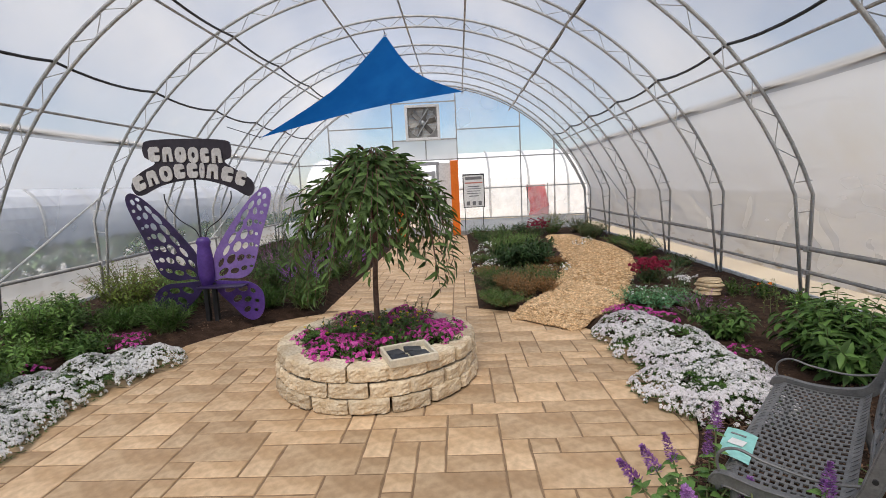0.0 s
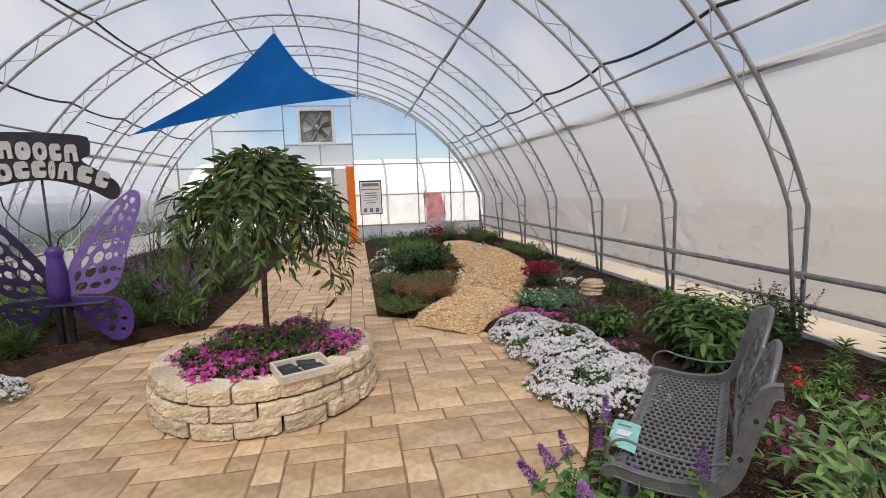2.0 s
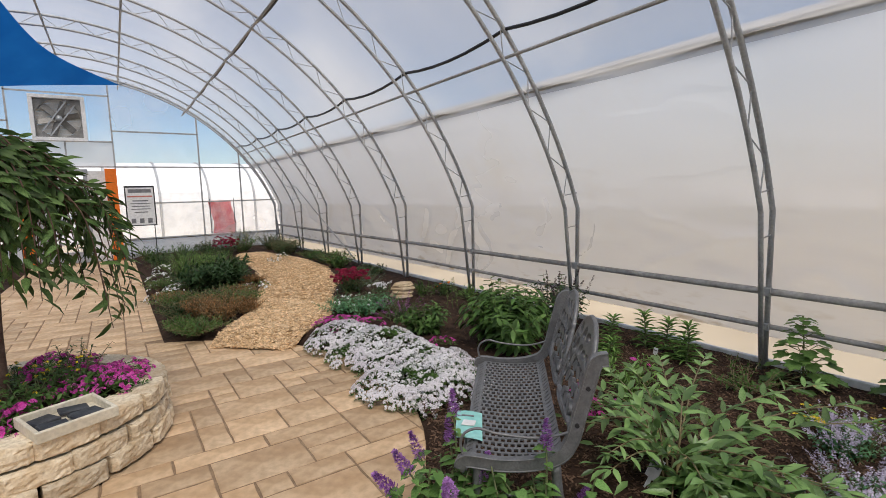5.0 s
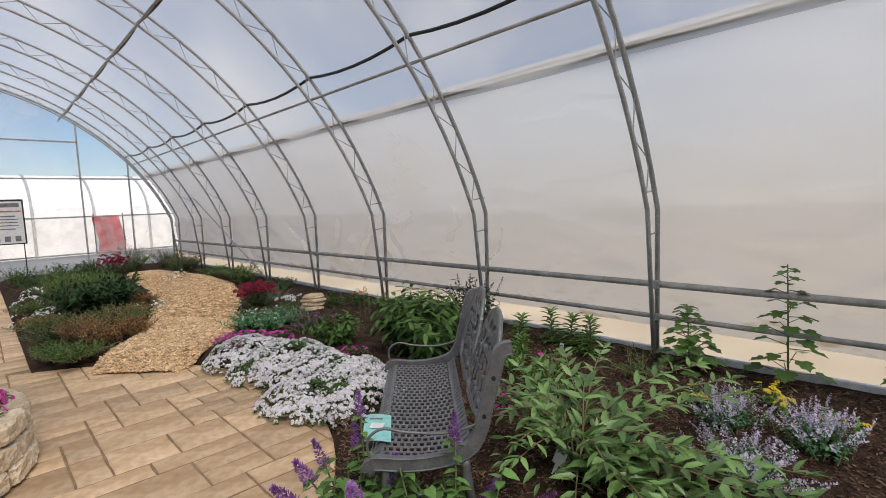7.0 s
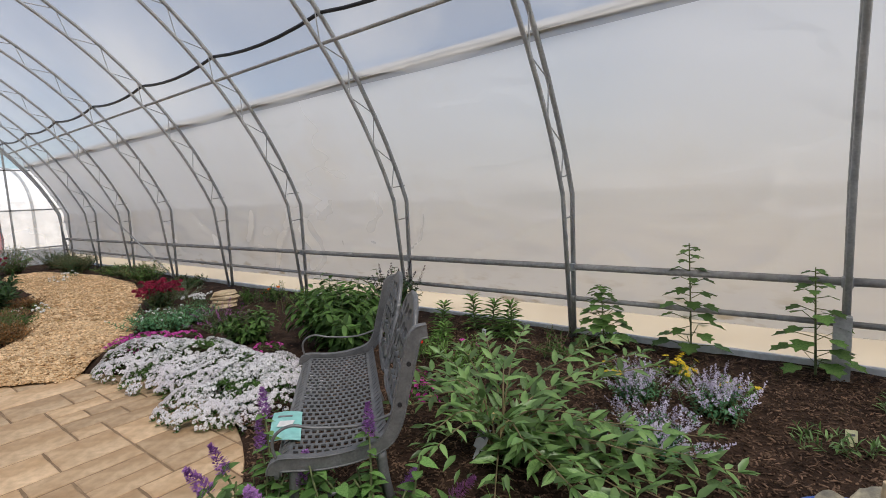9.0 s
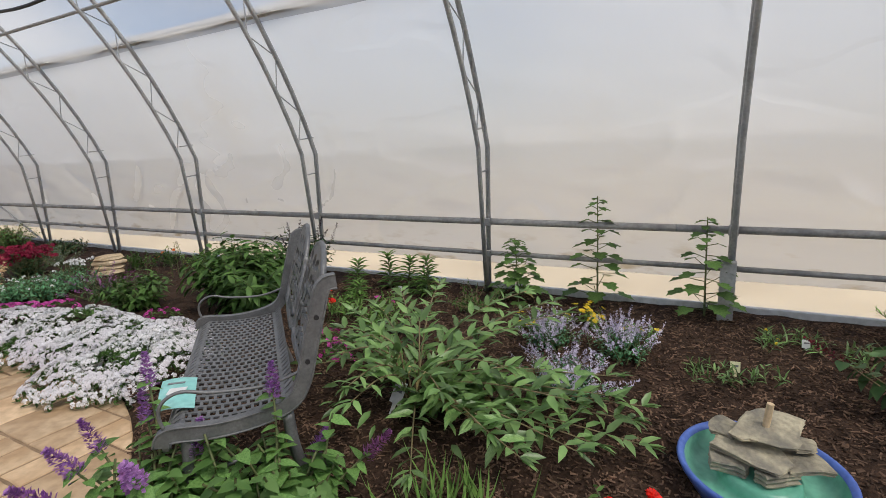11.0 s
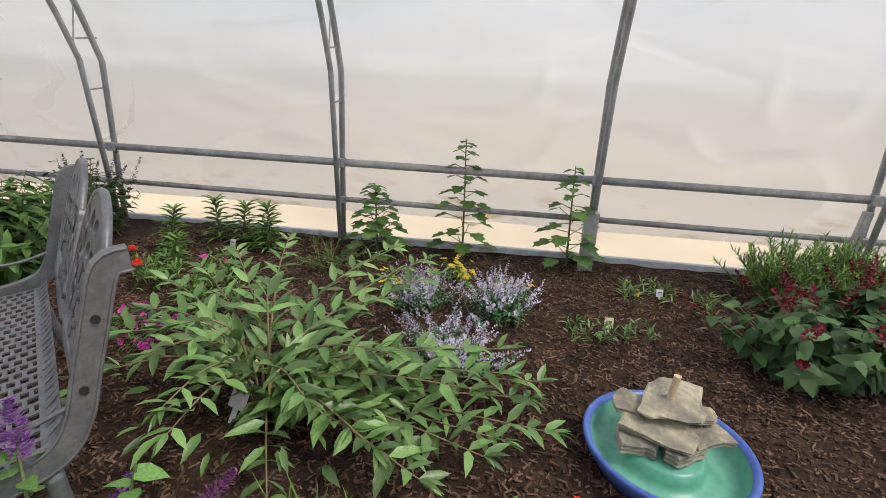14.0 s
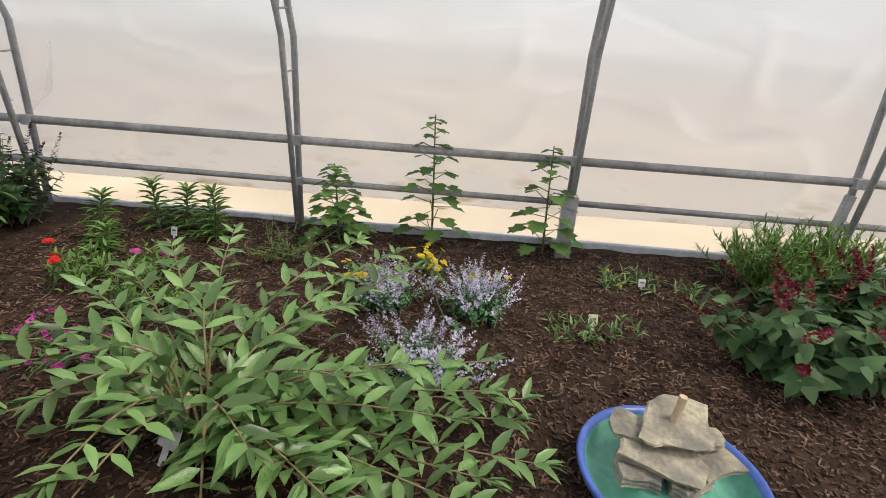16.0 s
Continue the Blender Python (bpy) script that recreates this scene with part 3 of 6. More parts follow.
FX, FZ, FS = -0.36, 3.49, 1.06
fan = thing("exhaust_fan", "large square shuttered exhaust fan in a white frame", "fan", pose(FX, Y_END - 0.06, FZ))
ring = Shape()
for dx, dz, w, h in ((0, FS / 2 - 0.04, FS, 0.08), (0, -FS / 2 + 0.04, FS, 0.08), (FS / 2 - 0.04, 0, 0.08, FS - 0.16), (-FS / 2 + 0.04, 0, 0.08, FS - 0.16)):
    ring.box((dx, -0.02, dz), (w, 0.2, h), None, 0.006)
part("housing", ring, WHITE, fan)
sh = outline_mesh("shroud", [(-0.46, -0.46), (0.46, -0.46), (0.46, 0.46), (-0.46, 0.46)], [[(0.44 * math.cos(k * math.pi / 24), 0.44 * math.sin(k * math.pi / 24)) for k in range(48)]], 0.01, FAN_DARK)
ob = part("shroud", sh, FAN_DARK, fan)
ob.matrix_local = pose(0, -0.02, 0, 90)
for k in range(9):
    part("shutter_slat", Shape().box((0, 0.06, -0.4 + 0.1 * k), (0.92, 0.012, 0.096), Matrix.Rotation(0.25, 3, "X")), FAN_SLAT, fan)
for k in range(6):
    m = Matrix.Rotation(k * math.pi / 3 + 0.3, 3, "Y") @ Matrix.Rotation(0.35, 3, "Z")
    part("blade", Shape().box(m @ Vector((0, 0, 0.24)), (0.15, 0.008, 0.34), Matrix.Rotation(k * math.pi / 3 + 0.3, 3, "Y") @ Matrix.Rotation(0.5, 3, "Z")), FAN_DARK, fan)
part("hub", Shape().tube([(0, -0.06, 0), (0, 0.03, 0)], 0.07, 16), ALU, fan, smooth=True)
for d in (-0.09, 0.09):
    m = Matrix.Rotation(radians(35), 3, "Y")
    part("motor_strut", Shape().box(m @ Vector((d, -0.07, 0)), (0.025, 0.03, 0.9), m), ALU, fan)

sign = thing("notice_stand", "white notice board with grey print on black metal legs", "sign", pose(1.12, Y_END - 0.3, 0))
for x in (-0.29, 0.27):
    part("leg", Shape().tube([(x, 0, 0), (x, 0, 1.0)], 0.012, 6), BLACK, sign)
part("board", Shape().box((0, 0, 1.36), (0.66, 0.03, 1.02), None, 0.005), BLACK, sign)
part("sheet", Shape().box((0, -0.018, 1.35), (0.6, 0.006, 0.95)), PAPER, sign)
part("red_line", Shape().box((0, -0.023, 1.6), (0.54, 0.004, 0.035)), PRINT_RED, sign)
for z, w, h in ((1.74, 0.5, 0.09), (1.49, 0.34, 0.03), (1.42, 0.44, 0.02), (1.35, 0.4, 0.02), (1.28, 0.42, 0.02), (1.2, 0.3, 0.025)):
    part("print_bar", Shape().box((0, -0.023, z), (w, 0.004, h)), PRINT, sign)
for x in (-0.18, 0, 0.18):
    part("print_block", Shape().box((x, -0.023, 0.98), (0.1, 0.004, 0.12)), PRINT, sign)

# ---- outside, seen through the clear parts ----
def far_house(x, y, w, l, h, turn, label, m=OUT_WHITE):
    house = thing("far_greenhouse", label, "greenhouse", pose(x, y, 0, 0, 0, turn), group="far greenhouses")
    prof = [(w / 2 * math.cos(math.pi * k / 16), h * 0.45 + h * 0.55 * math.sin(math.pi * k / 16)) for k in range(17)]
    prof = [(w / 2, 0)] + prof + [(-w / 2, 0)]
    sh_ = Shape().add([(px, -l / 2, pz) for px, pz in prof] + [(px, l / 2, pz) for px, pz in prof],
                      [(i, i + 1, i + 1 + len(prof), i + len(prof)) for i in range(len(prof) - 1)] + [tuple(range(len(prof))), tuple(range(2 * len(prof) - 1, len(prof) - 1, -1))])
    part("wall", sh_, m, house)
    for k in range(int(l / 1.8) + 1):
        yy = -l / 2 + k * 1.8
        part("rib", Shape().tube([(px * 1.005, yy, pz * 1.005) for px, pz in prof], 0.05, 5), STEEL, house)
    return house


far_house(0.5, 26, 8, 14, 3.2, 90, "long white film greenhouse standing beyond the end wall")
far_house(-13.5, 14, 6, 40, 2.7, 0, "grey ribbed nursery greenhouse beyond the side wall", OUT_GREY)
parasol = thing("red_banner", "bright red fabric banner standing outside the end wall", "banner", pose(3.3, Y_END + 1.2, -0.06))
part("cloth", Shape().grid(8, 8, lambda u, v: (-0.32 + 0.64 * u + 0.06 * math.sin(5 * v), 0.05 * math.sin(9 * u), 0.45 + 1.05 * v)), RED_CLOTH, parasol)
for x in (-0.34, 0.34):
    part("pole", Shape().tube([(x, 0.0, 0), (x, 0.0, 1.55)], 0.015, 6), BLACK, parasol)

# ---- planter ring ----
PL = Vector((-0.085, 3.35, 0))
planter = thing("stone_planter", "round planter of tan split-face stone blocks in three courses", "planter", pose(PL.x, PL.y, 0))
PR, COURSE = 0.85, 0.114


def block(arc, r_out, thick, h, seed):
    """One split-face wall block bent to the ring, with a rough face."""
    rnd = random.Random(seed)
    s, na, nz = Shape(), 12, 7

    def face(u, v):
        a = (u - 0.5) * arc
        edge = min(u, 1 - u)
        rough = 0.011 * noise.noise((u * 5 + seed * 7.1, v * 3.2, seed)) + 0.009 * noise.noise((u * 15, v * 10, seed * 3.3))
        r = r_out + rough - (0.02 if edge < 0.02 else 0) - (0.009 if v in (0, 1) else 0)
        z = (v * h if 0 < v < 1 else v * h + (0.005 if v == 0 else -0.005))
        return (r * math.sin(a), -r * math.cos(a), z)
    s.grid(na, nz, face)
    a0 = arc / 2
    ri = r_out - thick
    top = [(r_out * math.sin(-a0 + arc * k / na) * 0.975, -r_out * math.cos(-a0 + arc * k / na) * 0.975, h) for k in range(na + 1)]
    fr = [s.v[nz * (na + 1) + k] for k in range(na + 1)]
    inn = [(ri * math.sin(-a0 * 0.97 + arc * 0.97 * k / na), -ri * math.cos(-a0 * 0.97 + arc * 0.97 * k / na), h) for k in range(na + 1)]
    low_ = [(x, y, 0) for x, y, z in inn]
    o = len(s.v)
    s.add(fr + top + inn + low_, [])
    w = na + 1
    for r in range(3):
        for k in range(na):
            s.f.append((o + r * w + k, o + r * w + k + 1, o + (r + 1) * w + k + 1, o + (r + 1) * w + k))
    for side in (0, na):
        col = [j * w + side for j in range(nz + 1)]
        s.f.append(tuple(col + [o + w + side, o + 2 * w + side, o + 3 * w + side]))
    return s


NB = 17
arc = 2 * math.pi / NB
blocks = [block(arc * 0.95, PR, 0.2, COURSE - 0.004, k + 1).mesh("stone_block", SANDSTONE) for k in range(9)]
rnd = random.Random(3)
for c in range(3):
    for k in range(NB):
        ob = part("stone_block", blocks[(k * 4 + c * 5) % 9], SANDSTONE, planter)
        ob.matrix_local = pose(0, 0, 0.002 + COURSE * c, rnd.uniform(-0.6, 0.6), 0, math.degrees(arc) * (k + 0.5 * (c % 2) + 0.2) + rnd.uniform(-0.6, 0.6)) @ Matrix.Translation((0, rnd.uniform(-0.008, 0.008) + 0.012 * c, 0))
part("soil", Shape().grid(24, 24, lambda u, v: (0.655 * (2 * u - 1) * math.sqrt(1 - (2 * v - 1) ** 2 / 2), 0.655 * (2 * v - 1) * math.sqrt(1 - (2 * u - 1) ** 2 / 2), 0.285 + 0.03 * noise.noise((u * 9, v * 9, 0)))), SOIL, planter, "dark potting soil", True)

tray = thing("stone_tray", "cream plastic tray holding dark slate pieces on the planter rim", "tray", pose(0.25, 2.73, 0.34, 4, 0, 24))
rim = Shape()
for dx, dy, w, d in ((0, 0.13, 0.36, 0.02), (0, -0.13, 0.36, 0.02), (0.17, 0, 0.02, 0.24), (-0.17, 0, 0.02, 0.24)):
    rim.box((dx, dy, 0.03), (w, d, 0.06), None, 0.005)
part("rim", rim, CREAM, tray)
part("base", Shape().box((0, 0, 0.009), (0.32, 0.24, 0.012)), CREAM, tray)
for k, (x, y, w, d, tz) in enumerate(((-0.09, 0.05, 0.12, 0.09, 15), (0.05, 0.06, 0.13, 0.07, -10), (-0.08, -0.05, 0.13, 0.08, -5), (0.07, -0.04, 0.14, 0.09, 8))):
    tagged(part("slate_piece", Shape().box((0, 0, 0), (w, d, 0.022), None, 0.006), SLATE, None, "flat dark slate piece lying in the cream tray"), category="stone", group="slate pieces").matrix_world = tray.matrix_world @ pose(x, y, 0.027 + 0.004 * (k % 2), 0, 4, tz)

# ---- sail ----
def sail_shape():
    A, B, C = Vector((-0.55, 8.5, 4.317)), Vector((0.855, 11.5, 3.8)), Vector((-3.2, 9.0, 2.67))
    mid = (A + B + C) / 3
    n = 18
    vs, idx, fs = [], {}, []
    for i in range(n + 1):
        for j in range(n + 1 - i):
            a, b = i / n, j / n
            c = 1 - a - b
            p = A * a + B * b + C * c
            pull = 0.58 * ((a * b) + 0.85 * (b * c) + 1.0 * (a * c)) * 4 * max(0.0, 1 - 27 * a * b * c) * 0.42
            p = p + (mid - p) * pull
            p.z -= 0.05 * 27 * a * b * c
            idx[i, j] = len(vs)
            vs.append(p)
    for i in range(n):
        for j in range(n - i):
            fs.append((idx[i, j], idx[i + 1, j], idx[i, j + 1]))
            if j < n - i - 1:
                fs.append((idx[i + 1, j], idx[i + 1, j + 1], idx[i, j + 1]))
    return Shape().add(vs, fs), (A, B, C)


sail_sh, corners = sail_shape()
sail = thing("shade_sail", "triangular bright blue fabric shade sail hung under the hoops", "shade sail", pose(-0.55, 8.5, 4.317))
inv = sail.matrix_world.inverted()
ob = part("cloth", sail_sh, SAIL, sail, smooth=True)
ob.matrix_local = inv
for p, q in zip(corners, ((-0.57, 8.52, 4.4), (1.0, 12.18, 4.0), (-3.65, 8.55, 2.85))):
    part("rope", Shape().tube([p, q], 0.008, 5), BLACK_HOSE, sail).matrix_local = inv
    part("corner_ring", Shape().tube([p + Vector((0.03 * math.cos(k), 0, 0.03 * math.sin(k))) for k in np.linspace(0, 6.28, 13)], 0.006, 5), ALU, sail).matrix_local = inv

# ---- butterfly sculpture ----
BX, BY = -2.345, 4.92
fly = thing("butterfly_sculpture", "purple cut-metal butterfly photo prop with a black name board above it", "sculpture", pose(BX, BY, 0.06) @ Matrix.Diagonal((0.985, 0.985, 1.015, 1)))


def spots(rows, tilt, grow=1.0):
    """Oval holes: x, y, half-length, half-width, turn."""
    out = []
    for x, y, a, b, t in rows:
        t = radians(t + tilt)
        a, b = a * grow, b * grow
        out.append([(x + a * math.cos(k) * math.cos(t) - b * math.sin(k) * math.sin(t), y + a * math.cos(k) * math.sin(t) + b * math.sin(k) * math.cos(t)) for k in np.linspace(0, 2 * math.pi, 15)[:-1]])
    return out


WING = smooth_loop([(0.06, 0.53), (0.2, 0.54), (0.4, 0.53), (0.54, 0.6), (0.62, 0.75), (0.7, 1.0), (0.79, 1.22), (0.86, 1.42), (0.86, 1.53), (0.78, 1.56), (0.62, 1.45), (0.42, 1.24), (0.24, 1.02), (0.1, 0.8)])
UP_HOLES = [(0.79, 1.46, 0.03, 0.02, 60), (0.73, 1.49, 0.025, 0.016, 30), (0.72, 1.4, 0.035, 0.02, 60), (0.79, 1.36, 0.02, 0.016, 0), (0.62, 1.37, 0.05, 0.02, 50), (0.66, 1.3, 0.035, 0.024, 70), (0.74, 1.28, 0.022, 0.018, 0),
            (0.53, 1.26, 0.07, 0.024, 50), (0.58, 1.17, 0.04, 0.028, 60), (0.66, 1.18, 0.024, 0.02, 0), (0.71, 1.16, 0.016, 0.014, 0), (0.45, 1.13, 0.07, 0.024, 50), (0.5, 1.04, 0.055, 0.032, 55), (0.59, 1.06, 0.03, 0.022, 40), (0.65, 1.04, 0.02, 0.016, 0),
            (0.35, 1.0, 0.07, 0.022, 50), (0.4, 0.9, 0.06, 0.034, 50), (0.5, 0.91, 0.038, 0.026, 40), (0.58, 0.92, 0.026, 0.02, 0), (0.64, 0.9, 0.016, 0.014, 0), (0.26, 0.86, 0.06, 0.022, 52), (0.31, 0.76, 0.06, 0.034, 45), (0.43, 0.77, 0.045, 0.028, 30), (0.53, 0.78, 0.03, 0.022, 20), (0.59, 0.77, 0.018, 0.014, 0),
            (0.18, 0.72, 0.05, 0.022, 55), (0.2, 0.61, 0.06, 0.03, 30), (0.34, 0.62, 0.05, 0.026, 15), (0.46, 0.65, 0.036, 0.022, 20), (0.55, 0.67, 0.02, 0.014, 0)]
LOW = smooth_loop([(0.07, 0.5), (0.3, 0.5), (0.52, 0.48), (0.66, 0.36), (0.66, 0.16), (0.56, 0.04), (0.42, 0.06), (0.26, 0.22), (0.12, 0.36)])
LOW_HOLES = [(0.26, 0.41, 0.06, 0.03, 20), (0.42, 0.41, 0.05, 0.03, 0), (0.54, 0.38, 0.03, 0.022, -30), (0.34, 0.29, 0.05, 0.03, 30), (0.47, 0.28, 0.04, 0.026, 20), (0.58, 0.26, 0.022, 0.018, 0), (0.45, 0.16, 0.04, 0.024, 30), (0.56, 0.15, 0.022, 0.016, 0)]
up_me = outline_mesh("upper_wing", WING, spots(UP_HOLES, 0, 1.22), 0.006, PURPLE)
low_me = outline_mesh("lower_wing", LOW, spots(LOW_HOLES, 0, 1.25), 0.006, INDIGO)
# the left wing plates take a much darker colour than the right ones
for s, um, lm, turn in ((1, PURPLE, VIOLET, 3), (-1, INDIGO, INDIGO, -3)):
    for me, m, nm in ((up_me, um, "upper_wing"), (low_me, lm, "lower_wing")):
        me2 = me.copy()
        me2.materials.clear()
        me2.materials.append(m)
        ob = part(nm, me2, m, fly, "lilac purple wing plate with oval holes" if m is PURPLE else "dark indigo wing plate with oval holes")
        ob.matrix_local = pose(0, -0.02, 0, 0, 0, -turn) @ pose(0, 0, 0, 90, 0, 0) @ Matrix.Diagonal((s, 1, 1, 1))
prof = [(0.012, 0.42), (0.07, 0.46), (0.095, 0.6), (0.09, 0.8), (0.075, 0.9), (0.07, 0.93), (0.085, 0.97), (0.06, 1.02), (0.01, 1.03)]
part("body", Shape().lathe([(r, z) for r, z in prof], (0, -0.05, 0), 18), VIOLET, fly, "violet rounded body", True)
for x in (-0.035, 0.07):
    part("leg_post", Shape().box((x, -0.04, 0.24), (0.05, 0.05, 0.5), None, 0.005), BLACK, fly)
part("seat", Shape().box((0.22, -0.14, 0.46), (0.55, 0.2, 0.02), None, 0.004), INDIGO, fly)
for s in (-1, 1):
    line = smooth_line([(s * 0.03, -0.05, 1.0), (s * 0.08, -0.06, 1.12), (s * 0.25, -0.06, 1.24), (s * 0.38, -0.06, 1.42), (s * 0.4, -0.06, 1.54)])
    part("antenna", Shape().tube(line, 0.007, 6), BLACK, fly, smooth=True)
part("sign_pole", Shape().tube([(-0.05, 0.0, 0.0), (-0.05, 0.0, 1.7)], 0.012, 8), BLACK, fly, smooth=True)
BOARD = smooth_loop([(-0.72, 1.66), (-0.82, 1.72), (-0.8, 1.82), (-0.66, 1.9), (-0.5, 1.97), (-0.62, 2.03), (-0.63, 2.14), (-0.54, 2.19), (-0.1, 2.19), (0.36, 2.16), (0.44, 2.11), (0.43, 2.0), (0.35, 1.95), (0.52, 1.85), (0.66, 1.76), (0.68, 1.67), (0.6, 1.61), (0.4, 1.7), (0.1, 1.78), (-0.15, 1.79), (-0.45, 1.75)], 5)
ob = part("name_board", outline_mesh("name_board", BOARD, [], 0.01, SIGN_FACE), SIGN_FACE, fly, "black shaped board with two rows of silver letter shapes")
ob.matrix_local = pose(0, -0.01, 0, 90) @ Matrix.Translation((-0.1, 1.81, 0)) @ Matrix.Diagonal((0.97, 1.16, 1, 1)) @ Matrix.Translation((0.1, -1.9, 0))


def letter_shape(w, h, kind):
    """A plain letter-sized shape with a hole or a notch."""
    if kind in (0, 3):
        o = smooth_loop([(-w / 2, -h * 0.25), (-w * 0.25, -h / 2), (w * 0.25, -h / 2), (w / 2, -h * 0.25), (w / 2, h * 0.25), (w * 0.25, h / 2), (-w * 0.25, h / 2), (-w / 2, h * 0.25)], 3)
        grow = 1.0 if kind == 0 else 0.55
        inner = [[(w * 0.17 * grow * math.cos(k), h * 0.22 * grow * math.sin(k) + (0.1 * h if kind == 3 else 0)) for k in np.linspace(0, 6.283, 11)[:-1]]]
        return outline_mesh("letter_shape", o, inner, 0.006, SIGN_GREY)
    if kind == 1:
        o = [(-0.5, -0.3), (-0.3, -0.5), (0.35, -0.5), (0.5, -0.35), (0.5, -0.08), (0.05, -0.08), (0.05, 0.12), (0.5, 0.12), (0.5, 0.35), (0.3, 0.5), (-0.3, 0.5), (-0.5, 0.3)]
    else:
        o = [(-0.5, -0.5), (-0.14, -0.5), (-0.1, 0.0), (0.1, 0.0), (0.14, -0.5), (0.5, -0.5), (0.42, 0.36), (0.25, 0.5), (-0.25, 0.5), (-0.42, 0.36)]
    return outline_mesh("letter_shape", [(px * w, pz * h) for px, pz in o], [], 0.006, SIGN_GREY)


top_w = [0.16, 0.15, 0.15, 0.14, 0.12, 0.15]
x = -0.56
for k, w in enumerate(top_w):
    ob = part("letter_shape", letter_shape(w * 0.84, 0.165, (1, 2, 3, 0, 1, 2)[k]), SIGN_GREY, fly)
    ob.matrix_local = pose(x + w / 2, -0.03, 1.99 - 0.01 * k, 90, 0, 0)
    x += w + 0.005
low_w = [0.16, 0.16, 0.17, 0.15, 0.15, 0.07, 0.17, 0.16, 0.14]
x = -0.78
for k, w in enumerate(low_w):
    c = x + w / 2
    t = (c + 0.08) / 0.72
    ob = part("letter_shape", letter_shape(w * 0.84, 0.165, (1, 2, 0, 1, 1, 3, 2, 1, 1)[k]), SIGN_GREY, fly)
    ob.matrix_local = pose(c, -0.03, 1.79 - 0.16 * t * t, 90, 0, 0) @ pose(0, 0, 0, 0, 0, -24 * t)
    x += w + 0.005

# ---- bench ----
bench = thing("garden_bench", "dark grey cast metal bench with lattice seat and scrolled back", "bench", pose(2.158, 1.45, 0.035, 0, 0, 228.3))
SL, SD, SH, Y0 = 1.18, 0.4, 0.37, -0.17       # seat length, depth, height over the soil, front edge


def seat_z(y):
    """The seat dips in the middle and rolls down at its front."""
    t = (y - Y0) / SD
    return SH - 0.02 * math.sin(math.pi * t) - (0.03 * ((0.12 - t) / 0.12) ** 2 if t < 0.12 else 0) + (0.03 * ((t - 0.9) / 0.1) ** 2 if t > 0.9 else 0)


def seat_strip(sh, x0, x1, y0, y1, n):
    """A flat strip of the seat plate that follows its dip."""
    ys = [y0 + (y1 - y0) * q / n for q in range(n + 1)]
    sh.add([(px, y, seat_z(y) + dz) for y in ys for px, dz in ((x0, -0.003), (x1, -0.003), (x1, 0.003), (x0, 0.003))],
           [(4 * q + e, 4 * q + (e + 1) % 4, 4 * q + 4 + (e + 1) % 4, 4 * q + 4 + e) for q in range(n) for e in range(4)])


# the seat plate: rows of slots, every other row set off by half a slot, between plain borders
NXB, NYB, BORDER = 27, 11, 0.045
plate = Shape()
PITCH_X, PITCH_Y = (SL - 0.07) / NXB, (SD - 2 * BORDER) / NYB
for i in range(NXB + 1):
    x = -SL / 2 + 0.035 + PITCH_X * i
    seat_strip(plate, x - 0.007, x + 0.007, Y0, Y0 + SD, 12)
    if i < NXB:
        xa, xb = x + 0.007, x + PITCH_X - 0.007
        seat_strip(plate, xa, xb, Y0, Y0 + BORDER, 3)
        seat_strip(plate, xa, xb, Y0 + SD - BORDER, Y0 + SD, 3)
        for j in range(NYB + 1):
            y = Y0 + BORDER + PITCH_Y * (j + (0.5 if i % 2 else 0))
            if y + 0.005 < Y0 + SD - BORDER:
                seat_strip(plate, xa, xb, max(y - 0.005, Y0 + BORDER), y + 0.005, 1)
part("seat_panel", plate, BENCH, bench, "slotted metal seat plate")
